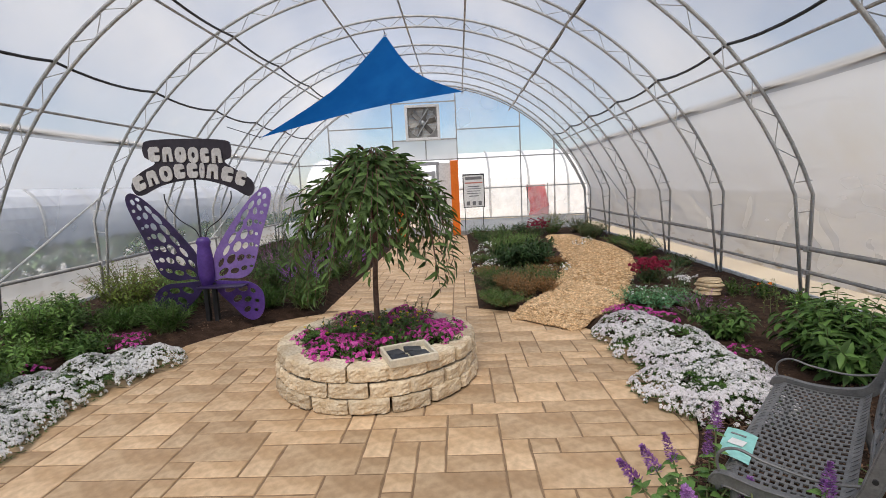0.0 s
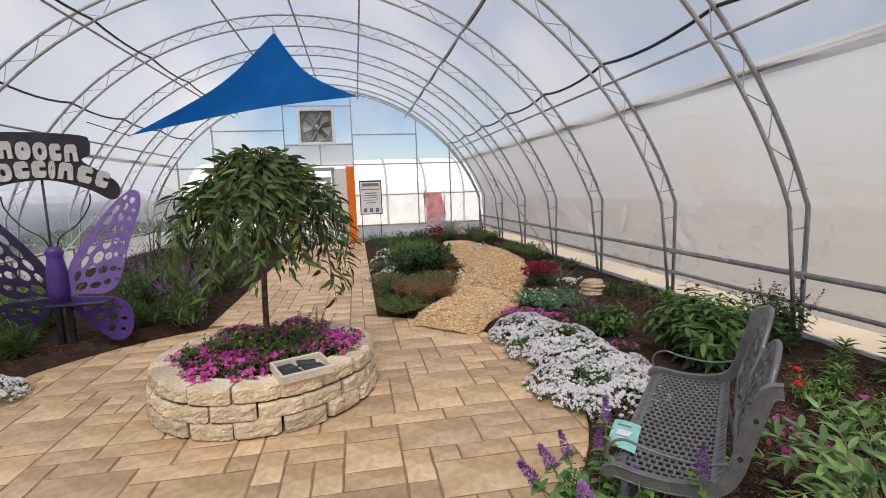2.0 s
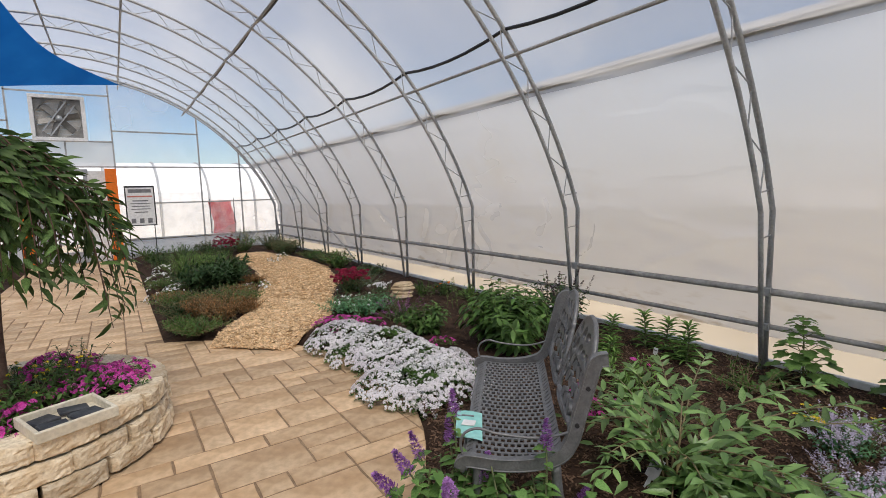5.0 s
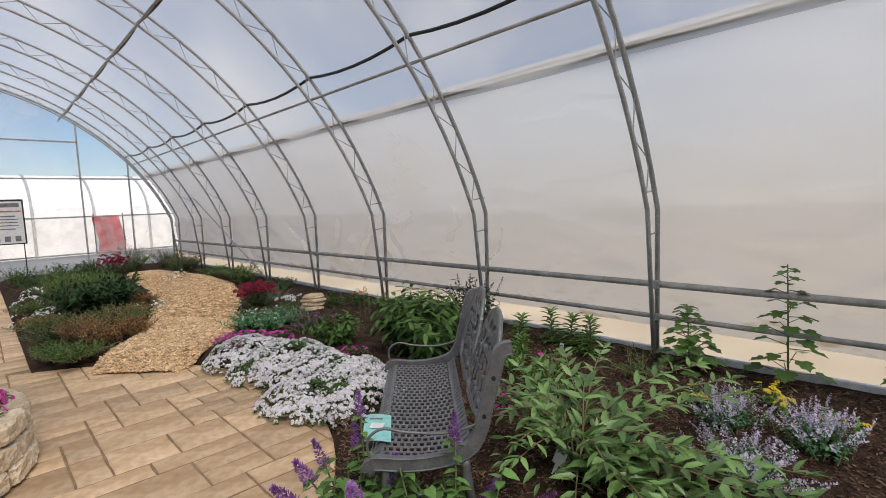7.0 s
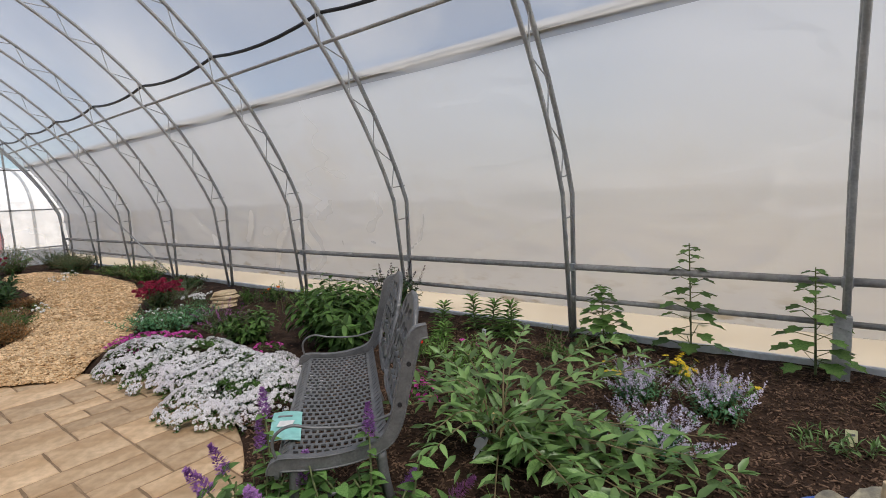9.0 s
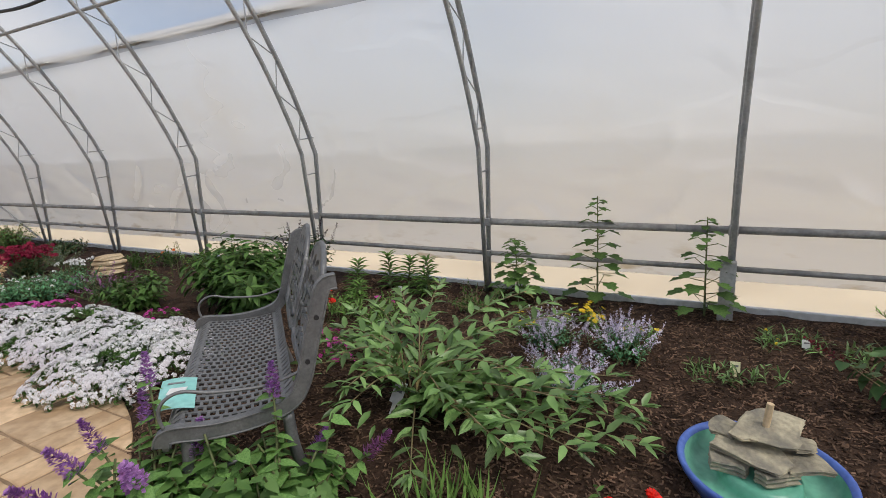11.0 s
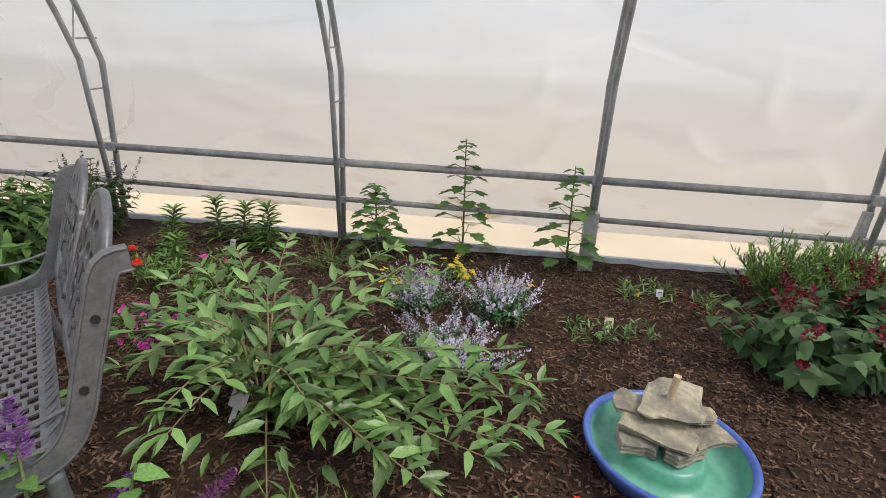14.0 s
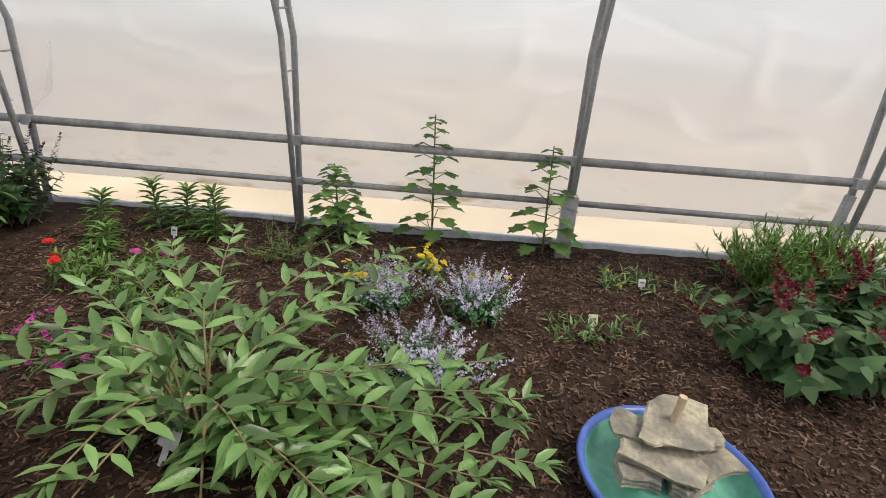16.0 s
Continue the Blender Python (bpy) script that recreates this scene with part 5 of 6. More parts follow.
def carpet(name, label, blobs, high, petal, seed, spacing=0.023, head=10, size=0.015, dome=0.017, leaf_m=G_MID, flower=STAR4, share=0.97, z=None, leaf_l=0.035, group="", gaps=()):
    """A low spreading mat of flowers over blobs of x, y, radius."""
    rnd = random.Random(seed)
    cx, cy = blobs[0][0], blobs[0][1]
    ob = thing(name, label, "flowers", seat_at(cx, cy, z), group)
    z0 = ob.matrix_world.translation.z
    heads, lv = [], []
    for bx, by, br in blobs:
        for _ in range(int(math.pi * br * br / (spacing * spacing))):
            a, q = rnd.uniform(0, 6.283), math.sqrt(rnd.random())
            edge = 1 + 0.16 * noise.noise((math.cos(a) * 1.6 + bx, math.sin(a) * 1.6 + by, seed))
            x, y = bx + br * q * edge * math.cos(a), by + br * q * edge * math.sin(a)
            zz = high * math.sqrt(max(0, 1 - q ** 2.2)) * (0.8 + 0.45 * noise.noise((x * 6, y * 6, seed))) + 0.01
            c = Vector((x - cx, y - cy, zz if z is not None else zz + ground_at(x, y) - z0))
            out = Vector((math.cos(a) * q, math.sin(a) * q, 0.75)).normalized()
            for _k in range(3):
                d = Vector((rnd.gauss(0, 1), rnd.gauss(0, 1), rnd.uniform(0.1, 0.8)))
                lv.append((c - Vector((0, 0, 0.022)), d, Vector((0, 0, 1)), leaf_l, leaf_l * 0.3, leaf_l))
            bare = any(math.hypot(x - gx, y - gy) < gr for gx, gy, gr in gaps)
            if rnd.random() < (0.18 if bare else share) and noise.noise((x * 4, y * 4, seed + 5)) > -0.42:
                for _k in range(head):
                    v = (out + Vector((rnd.gauss(0, 0.6), rnd.gauss(0, 0.6), rnd.gauss(0, 0.5)))).normalized()
                    heads.append((c + v * dome, v.orthogonal(), v, size * rnd.uniform(0.8, 1.2), size, size))
    tagged(part("foliage", spread(lv, LANCE), leaf_m, ob), kind="stuff")
    tagged(part("blossoms", spread(heads, flower), petal, ob), kind="stuff")
    return ob


# ---- weeping cherry ----
def weeping_tree():
    rnd = random.Random(5)
    ob = thing("weeping_cherry", "small weeping cherry tree with drooping green leaves in the planter", "tree", pose(-0.1, 3.48, 0.27))
    tr = smooth_line([(0, 0, -0.02), (0.0, 0.0, 0.4), (0.02, 0, 0.8), (0.03, 0, 1.2), (0.05, 0, 1.5)], 4)
    part("trunk", Shape().tube(tr, [0.026 - 0.008 * i / len(tr) for i in range(len(tr))], 10), TRUNK, ob, smooth=True)
    rows = []
    for k in range(104):
        a = 2.399 * k + rnd.uniform(-0.25, 0.25)
        rr = 0.16 + 0.58 * math.sqrt(rnd.random())
        top = rnd.uniform(1.5, 1.72) - 0.16 * rr
        if rr > 0.5:
            low_ = rnd.uniform(0.55, 0.95) if rnd.random() < 0.75 else rnd.uniform(0.32, 0.55)
        else:
            low_ = rnd.uniform(0.72, 1.15)
        ca, sa = math.cos(a), math.sin(a)
        ox = 0.04
        line = smooth_line([(0.04, 0, 1.4), (ox + 0.25 * rr * ca, 0.25 * rr * sa, top), (ox + 0.58 * rr * ca, 0.58 * rr * sa, top - 0.05 - 0.22 * rr), (ox * 0.4 + 0.84 * rr * ca, 0.84 * rr * sa, 0.55 * top + 0.45 * low_), (1.02 * rr * ca - 0.02, 1.02 * rr * sa, low_)], 5)
        part("branch", Shape().tube(line, [0.007 - 0.005 * i / len(line) for i in range(len(line))], 5, False), TRUNK, ob, smooth=True)
        n = int(13 + 19 * rr)
        for q in range(n):
            t = 0.28 + 0.72 * (q + rnd.uniform(0, 0.7)) / n
            p, d = along(line, min(t, 0.999))
            side = d.orthogonal().normalized()
            side.rotate(Matrix.Rotation(rnd.uniform(0, 6.28), 3, d))
            out = Vector((p.x, p.y, 0)).normalized()
            dd = side * 0.9 + d * 0.45 + out * 0.45 + Vector((0, 0, -0.4 + rnd.gauss(0, 0.3)))
            L = rnd.uniform(0.1, 0.16)
            rows.append((p, dd, out * 0.9 + Vector((rnd.gauss(0, 0.4), rnd.gauss(0, 0.4), 0.5)), L, L * 0.27, L * 1.1))
    rows.sort(key=lambda r: r[0].y)
    leaf_parts(ob, rows, LANCE, G_TREE_P, 300)
    for o in ob.children:
        if o.name.startswith("more_leaves"):
            o.data.materials[0] = G_TREE


weeping_tree()
carpet("magenta_petunia", "magenta trailing petunias filling the stone planter", [(-0.375, 2.96, 0.26), (-0.095, 2.84, 0.2), (-0.575, 3.24, 0.22), (-0.225, 3.07, 0.2), (0.075, 2.9, 0.13), (0.505, 3.42, 0.18), (0.345, 3.37, 0.26), (0.465, 3.17, 0.18), (0.145, 3.84, 0.24), (-0.375, 3.77, 0.22)], 0.12, P_PINK, 21, 0.034, 2, 0.029, 0.014, G_MID, STAR5, 0.72, 0.295, 0.045)
for k, (x, y, h) in enumerate(((-0.325, 3.34, 0.26), (0.005, 3.17, 0.24), (0.205, 3.42, 0.28), (-0.175, 3.62, 0.2), (-0.495, 3.42, 0.2), (0.275, 3.17, 0.2))):
    bush("lantana", "green lantana with small pale yellow flower heads in the planter", x, y, 0.19, h, 26, 8, 0.05, 0.028, G_MID, STEM, 30 + k, z=0.285, group="planter lantanas", flower=("head", P_YELLOW, 7, 0.012, 0.01, 0.3), tmpl=HEART)
bush("upright_snapdragon", "dark green upright leafy stems in the planter", 0.2, 3.62, 0.18, 0.32, 9, 14, 0.05, 0.018, G_DARK, STEM_RED, 36, z=0.285, lean=1.2)

# ---- bed along the east wall ----
carpet("white_alyssum", "white and lilac alyssum mat spilling onto the paving edge", [(2.277, 4.043, 0.34), (2.402, 3.573, 0.42), (2.447, 3.16, 0.36), (2.275, 2.715, 0.4), (2.386, 2.403, 0.34), (2.572, 2.718, 0.3)], 0.16, P_LILACW, 41, gaps=((2.296, 2.567, 0.14), (2.61, 3.504, 0.13)), group="alyssum mats")
carpet("magenta_phlox", "low magenta flowers behind the white alyssum", [(2.449, 4.484, 0.28), (2.699, 4.241, 0.16)], 0.1, P_PINK, 42, 0.035, 2, 0.026, 0.012, flower=STAR5, share=0.8, group="magenta mats")
carpet("magenta_phlox", "small magenta flowers beside the bench", [(2.912, 3.164, 0.14)], 0.08, P_PINK, 43, 0.04, 2, 0.026, 0.012, flower=STAR5, share=0.6, group="magenta mats")
carpet("magenta_phlox", "bright magenta flowers behind the bench", [(2.93, 1.474, 0.14), (3.028, 1.672, 0.1)], 0.09, P_PINK, 44, 0.04, 2, 0.03, 0.012, flower=STAR5, share=0.75, group="magenta mats")
for k, (x, y, r) in enumerate(((3.381, 2.773, 0.4), (3.603, 3.069, 0.4))):
    bush("mexican_sage", "large sage bush with broad grey-green pointed leaves behind the bench", x, y, r, 0.56, 66, 15, 0.165, 0.062, G_MID, STEM, 50 + k, group="big sage bushes", droop=0.25, tmpl=LANCE)
bush("dark_hyssop", "dark hyssop bush with blackish flower spikes at the wall", 4.186, 2.957, 0.3, 0.58, 46, 15, 0.1, 0.045, G_DARK, STEM_RED, 53, flower=("spike", P_DARK, 80, 0.016, 0.2, 0.2), tmpl=HEART)
bush("round_sage", "compact round bush with glossy green leaves", 3.032, 3.675, 0.26, 0.32, 46, 11, 0.1, 0.046, G_MID, STEM, 55)
bush("purple_salvia", "small purple salvia spikes over low grey leaves", 3.091, 4.292, 0.26, 0.24, 44, 6, 0.05, 0.02, G_DARK, STEM, 56, flower=("spike", P_MAUVE, 26, 0.012, 0.12, 0.85))
for k, (x, y, r) in enumerate(((2.749, 5.1, 0.2), (2.886, 4.846, 0.2), (3.152, 4.959, 0.22))):
    bush("blue_green_mound", "blue-green feathery mound with a few white flowers", x, y, r * 1.2, 0.24, 70, 10, 0.055, 0.024, G_BLUE, STEM, 60 + k, group="blue-green mounds", flower=("head", P_WHITE, 8, 0.014, 0.014, 0.06 if k else 0.3))
for k, (x, y, r, h) in enumerate(((3.298, 6.106, 0.25, 0.36), (2.73, 12.469, 0.26, 0.5))):
    bush("burgundy_mum", "rounded burgundy chrysanthemum in full bloom", x, y, r, h, 70, 5, 0.06, 0.035, G_DARK, STEM, 64 + k, group="burgundy mums", flower=("head", P_BURG, 14, 0.034, 0.03, 0.97), lean=0.7)
bush("russian_sage", "silvery grey russian sage", 3.732, 6.443, 0.3, 0.28, 40, 8, 0.04, 0.012, G_SILVER, STEM, 66)
for k, (x, y) in enumerate(((3.716, 5.871), (3.599, 5.823), (3.254, 10.139), (3.625, 10.686))):
    bush("white_daisy", "small clump of white flowers on the mulch", x, y, 0.1, 0.14, 14, 5, 0.04, 0.018, G_DARK, STEM, 70 + k, group="white flower clumps", flower=("head", P_WHITE, 10, 0.02, 0.02, 0.8))
for k, (x, y, m) in enumerate(((3.959, 5.203, P_ORANGE), (4.174, 5.017, P_ORANGE), (3.52, 1.924, P_RED), (3.57, 1.629, P_PINK), (3.226, 1.478, P_ORANGE), (4.312, 4.639, P_ORANGE))):
    bush("coneflower", "green coneflower plant with a few bright daisy flowers", x, y, 0.15, 0.2, 18, 8, 0.085, 0.024, G_MID if k < 2 else G_LIGHT, STEM, 80 + k, group="coneflowers", flower=("daisy", m, 3, 0.042, 0.006, 0.08), rise=0.8, category="flowers")
bush("tall_seedling", "thin leafy stem with small yellow-green leaves", 3.924, 4.393, 0.12, 0.42, 4, 14, 0.05, 0.018, G_YELLOW, STEM, 90, lean=1.4)
def lily(x, y, h, seed):
    """One straight stem with spiralled narrow leaves that shorten upward."""
    rnd = random.Random(seed)
    ob = thing("asiatic_lily", "upright lily stem with whorled narrow green leaves", "plant", seat_at(x, y), "young lilies")
    line = smooth_line([(0, 0, 0), (rnd.gauss(0, 0.012), rnd.gauss(0, 0.012), h * 0.5), (rnd.gauss(0, 0.02), rnd.gauss(0, 0.02), h)], 5)
    part("stem", Shape().tube(line, [0.007 - 0.003 * i / len(line) for i in range(len(line))], 6, False), STEM, ob, smooth=True)
    rows = []
    n = int(150 * h) + 12
    for q in range(n):
        t = 0.08 + 0.92 * q / n
        p, d = along(line, min(t, 0.999))
        a = 2.399 * q + rnd.uniform(-0.3, 0.3)
        out = Vector((math.cos(a), math.sin(a), 0))
        L = (0.145 - 0.055 * t) * rnd.uniform(0.85, 1.12)
        rows.append((p, out + Vector((0, 0, 0.25 + 0.5 * t ** 3 + rnd.gauss(0, 0.1))), Vector((0, 0, 1)) - out * 0.3, L, 0.024, L * 1.3))
    leaf_parts(ob, rows, LANCE, G_LILY, 300)


G_LILY = leafy("lily_leaf", (0.1, 0.2, 0.045), (0.18, 0.31, 0.08), 0.4, how="object")
for k, (x, y, h) in enumerate(((3.982, 2.175, 0.31), (3.864, 2.095, 0.15), (4.259, 2.022, 0.3), (4.299, 1.864, 0.28), (4.161, 1.607, 0.32), (4.221, 1.706, 0.18))):
    lily(x, y, h, 100 + k)
bush("sprawling_herb", "loose sprawling herb with small grey-green leaves", 4.02, 1.105, 0.36, 0.2, 26, 12, 0.045, 0.018, G_MID, STEM_RED, 108)


G_HOLLY = leafy("hollyhock_leaf", (0.08, 0.17, 0.04), (0.15, 0.26, 0.07), 0.4, how="object")


def hollyhock(x, y, h, seed, leaves):
    rnd = random.Random(seed)
    ob = thing("hollyhock", "tall young hollyhock stem with lobed green leaves at the wall", "plant", seat_at(x, y), "hollyhocks")
    line = smooth_line([(0, 0, 0), (0.01, 0.01, h * 0.5), (0.0, 0.02, h)], 6)
    part("stem", Shape().tube(line, [0.008 - 0.005 * i / len(line) for i in range(len(line))], 6, False), STEM, ob, smooth=True)
    rows, pet = [], Shape()
    for k in range(leaves):
        t = (k + 0.5) / leaves
        p, d = along(line, 0.06 + 0.92 * t)
        a = 2.4 * k + rnd.uniform(-0.4, 0.4)
        reach = 0.15 * (1 - t) ** 0.8 + 0.015
        q = p + Vector((math.cos(a) * reach, math.sin(a) * reach, reach * rnd.uniform(-0.1, 0.5)))
        pet.tube([p, q], 0.003, 4, False)
        L = 0.13 * (1 - 0.58 * t) * rnd.uniform(0.8, 1.15)
        rows.append((q, Vector((math.cos(a), math.sin(a), -0.35)), Vector((math.cos(a) * 0.5, math.sin(a) * 0.5, 1)), L, L * 1.05, L))
    tagged(part("leaf_stalk", pet, STEM, ob), kind="stuff")
    leaf_parts(ob, rows, LOBED, G_HOLLY, 300)


hollyhock(4.397, 0.906, 0.5, 1, 60)
hollyhock(4.549, 0.315, 0.83, 2, 38)
hollyhock(4.449, -0.411, 0.69, 3, 34)
for k, (x, y, r, h) in enumerate(((4.016, 0.26, 0.1, 0.13), (3.87, 0.496, 0.07, 0.08), (3.927, 0.003, 0.06, 0.09), (3.793, 0.615, 0.05, 0.08))):
    bush("yellow_marigold", "small yellow-flowered plant in the mulch", x, y, r, h, 16, 7, 0.05, 0.024, G_LIGHT, STEM, 110 + k, group="yellow flowers", flower=("daisy", P_YELLOW, 3, 0.03, 0.01, 0.75 if k == 0 else 0.25), category="flowers")
for k, (x, y, r, h) in enumerate(((3.578, 0.419, 0.11, 0.15), (3.517, -0.015, 0.13, 0.19), (3.038, 0.204, 0.14, 0.17))):
    bush("catmint", "mounding catmint with pale lavender flower spikes", x, y, r, h, 95, 8, 0.03, 0.019, G_BLUE, STEM, 120 + k, group="catmint mounds", flower=("spike", P_LAV, 30, 0.011, 0.11, 0.9), category="flowers", tmpl=HEART)
for k, (x, y) in enumerate(((3.456, -0.419), (3.475, -0.587), (4, -0.724), (4.108, -0.911), (3.921, -1.099))):
    bush("seedling_plug", "young bedding plant with narrow leaves in the mulch", x, y, 0.08, 0.09, 10, 5, 0.075, 0.016, G_WILLOW, STEM, 130 + k, group="young bedding plants", rise=0.9, flower=("head", P_YELLOW, 5, 0.012, 0.01, 0.2) if k in (2, 3) else None)
for k, (x, y) in enumerate(((4.171, -1.649), (4.247, -2.013))):
    bush("feathery_bush", "dense bush with fine bright green needle leaves", x, y, 0.27, 0.42, 110, 22, 0.085, 0.014, G_LIGHT, STEM, 140 + k, group="feathery bushes", tmpl=BLADE, rise=1.0)
for k, (x, y) in enumerate(((3.373, -1.396), (3.518, -1.82))):
    bush("red_salvia", "dark red salvia with broad heart-shaped leaves", x, y, 0.42, 0.37, 50, 12, 0.12, 0.09, G_HEART, STEM_RED, 145 + k, group="red salvias", tmpl=HEART, droop=0.55, flower=("spike", P_WINE, 60, 0.018, 0.17, 0.42))
bush("creeping_thyme", "small greyish upright herb at the wall", 4.438, -2.698, 0.14, 0.3, 14, 16, 0.025, 0.01, G_SILVER, STEM, 149)


def willow_shrub():
    rnd = random.Random(77)
    ob = thing("butterfly_bush", "sprawling shrub with long arching stems of narrow grey-green leaves", "shrub", seat_at(2.596, 0.793))
    rows = []
    aims = [(-150, 0.62, 0.1), (-125, 0.75, 0.18), (-105, 0.85, 0.12), (-85, 0.95, 0.08), (-62, 0.9, 0.2), (-40, 0.95, 0.3), (-22, 1.0, 0.34), (-5, 0.95, 0.38), (12, 0.95, 0.4), (30, 0.9, 0.36), (48, 0.85, 0.3), (70, 0.72, 0.32), (92, 0.55, 0.3), (115, 0.44, 0.34), (140, 0.4, 0.3), (165, 0.42, 0.34), (-170, 0.48, 0.3),
            (-130, 0.4, 0.3), (-90, 0.45, 0.32), (-50, 0.5, 0.34), (-112, 0.84, 0.16), (-98, 0.74, 0.22), (-94, 1.0, 0.1), (-120, 0.66, 0.16), (-80, 0.86, 0.16), (-72, 0.98, 0.12), (80, 0.45, 0.36), (130, 0.32, 0.38), (-75, 0.62, 0.22), (0, 0.25, 0.42), (100, 0.22, 0.4), (-115, 0.6, 0.2)]
    for az_, rr, hh in aims:
        a = radians(az_ + rnd.uniform(-6, 6))
        ca, sa = math.cos(a), math.sin(a)
        bend = rnd.uniform(-0.12, 0.12)
        line = smooth_line([(0.04 * ca, 0.04 * sa, 0.0), (0.25 * rr * ca, 0.25 * rr * sa, hh * 0.5 + 0.04), (0.6 * rr * ca - bend * sa * 0.5, 0.6 * rr * sa + bend * ca * 0.5, hh * 0.8 + 0.02), (rr * ca - bend * sa, rr * sa + bend * ca, hh * 0.85)], 6)
        part("branch", Shape().tube(line, [0.0056 - 0.0038 * i / len(line) for i in range(len(line))], 6, False), STEM_RED, ob, smooth=True)
        n = int(26 * rr) + 6
        for q in range(n):
            t = 0.12 + 0.88 * (q // 2 * 2 + 1) / n
            p, d = along(line, min(t, 0.999))
            s = 1 if q % 2 else -1
            side = d.cross(Vector((0, 0, 1))).normalized() * s
            if (q // 2) % 2:
                side = side * 0.6 + Vector((0, 0, 0.55))
            dd = side + d * rnd.uniform(0.35, 0.8) + Vector((0, 0, rnd.uniform(-0.35, 0.15)))
            L = rnd.uniform(0.085, 0.13) * (1.05 - 0.35 * t * t) * (1.18 if -135 < az_ < -68 else 1.0)
            rows.append((p, dd, Vector((rnd.gauss(0, 0.35), rnd.gauss(0, 0.35), 1)), L, L * 0.34, L))
        tip, d = along(line, 0.999)
        for q in range(4):
            rows.append((tip, d + Vector((rnd.gauss(0, 0.35), rnd.gauss(0, 0.35), rnd.gauss(0.1, 0.2))), Vector((rnd.gauss(0, 0.4), rnd.gauss(0, 0.4), 1)), 0.075, 0.018, 0.07))
    for q in range(80):
        a, rr = rnd.uniform(0, 6.28), 0.55 * math.sqrt(rnd.random())
        p = Vector((rr * math.cos(a), rr * math.sin(a), rnd.uniform(0.06, 0.26)))
        L = rnd.uniform(0.06, 0.1)
        rows.append((p, Vector((math.cos(a), math.sin(a), rnd.uniform(-0.5, 0.4))), Vector((rnd.gauss(0, 0.4), rnd.gauss(0, 0.4), 1)), L, L * 0.32, L))
    leaf_parts(ob, rows, LANCE, G_WILLOW_P, 300)
    for o in ob.children:
        if o.name.startswith("more_leaves"):
            o.data.materials[0] = G_WILLOW
    dry = [(r[0] + Vector((0, 0, 0.006)), r[1] + Vector((0, 0, -0.5)), r[2], r[3] * 0.9, r[4] * 0.8, r[5] * 1.4) for r in rows[5::31]]
    leaf_parts(ob, dry, LANCE, G_DRY, 40)


willow_shrub()


def hyssop(x, y, seed, tips, extra=34, wide=0.34):
    """Near hyssop: leafy stems that end in purple spikes at given tips."""
    rnd = random.Random(seed)
    ob = thing("purple_hyssop", "flowering hyssop with toothed green leaves and purple flower spikes", "flowers", seat_at(x, y), "purple hyssops")
    z0 = ob.matrix_world.translation.z
    rows, st = [], Shape()
    for tx, ty, tz in tips:
        tip = Vector((tx - x, ty - y, tz - z0))
        line = smooth_line([(rnd.gauss(0, 0.04), rnd.gauss(0, 0.04), 0), (tip.x * 0.55, tip.y * 0.55, tip.z * 0.5), tip], 6)
        st.tube(line, [0.006 - 0.003 * i / len(line) for i in range(len(line))], 6, False)
        rows += leaves_on(rnd, line, 16, 0.085, 0.052, 0.2, 0.2, 0.25, 0.35)
        fl = spike_on(rnd, line, 0.12, 0.03, 210, 0.0155)
        tagged(part("flower_spike", spread(fl, PETAL), P_HYSSOP if rnd.random() < 0.65 else P_MAUVE, ob), kind="stuff")
    for k in range(extra):
        line = stem_line(rnd, wide, rnd.uniform(0.2, 0.36), 0.9)
        st.tube(line, 0.004, 5, False)
        rows += leaves_on(rnd, line, 10, 0.1, 0.066, 0.2, 0.2, 0.2)
    tagged(part("stalk", st, STEM, ob, smooth=True), kind="stuff")
    leaf_parts(ob, rows, HEART, leafy("hyssop_leaf", (0.105, 0.23, 0.055), (0.19, 0.34, 0.1), 0.35, how="object"), 300)


hyssop(1.6, 1.1, 7, [(1.667, 1.258, 0.42), (1.696, 1.267, 0.53), (1.703, 1.075, 0.33), (1.43, 0.917, 0.44), (1.521, 1.279, 0.39), (1.413, 1.194, 0.4), (1.33, 1.18, 0.36)], 30, 0.24)
hyssop(1.76, 0.8, 8, [(1.869, 0.883, 0.49), (1.95, 0.8, 0.24), (2.018, 0.619, 0.25)], 48, 0.24)
rnd = random.Random(12)
gr = thing("daylily_clump", "clump of narrow strap-shaped green leaves", "plant", seat_at(2.054, 0.329))
rows = []
for k in range(90):
    a = rnd.uniform(0, 6.28)
    rows.append((Vector((rnd.gauss(0, 0.08), rnd.gauss(0, 0.11), 0)), Vector((math.cos(a) * 0.5, math.sin(a) * 0.5, 1)), Vector((math.cos(a), math.sin(a), 0.3)), rnd.uniform(0.1, 0.2), 0.011, 0.1))
tagged(part("blade_tuft", spread(rows, BLADE), G_LIGHT, gr), kind="stuff")
bush("red_zinnia", "red zinnia flowers on a low green plant beside the fountain", 2.177, -0.209, 0.1, 0.15, 9, 7, 0.06, 0.03, G_MID, STEM, 150, flower=("daisy", P_RED, 4, 0.05, 0.006, 0.9), category="flowers")

# ---- plant tags ----
def tag(x, y, w, h, m, turn, lean=12, label="small white plant label stuck in the mulch"):
    ob = thing("plant_tag", label, "plant label", pose(x, y, bed_height(x, y) - 0.01, -lean, 0, turn), "plant labels")
    part("plate", Shape().box((0, 0, h * 0.68), (w, 0.003, h * 0.64), None, 0.001), m, ob)
    part("stake", Shape().box((0, 0, h * 0.2), (w * 0.3, 0.003, h * 0.42)), m, ob)
    part("print_bar", Shape().box((0, -0.0025, h * 0.75), (w * 0.6, 0.001, h * 0.12)), PRINT, ob)


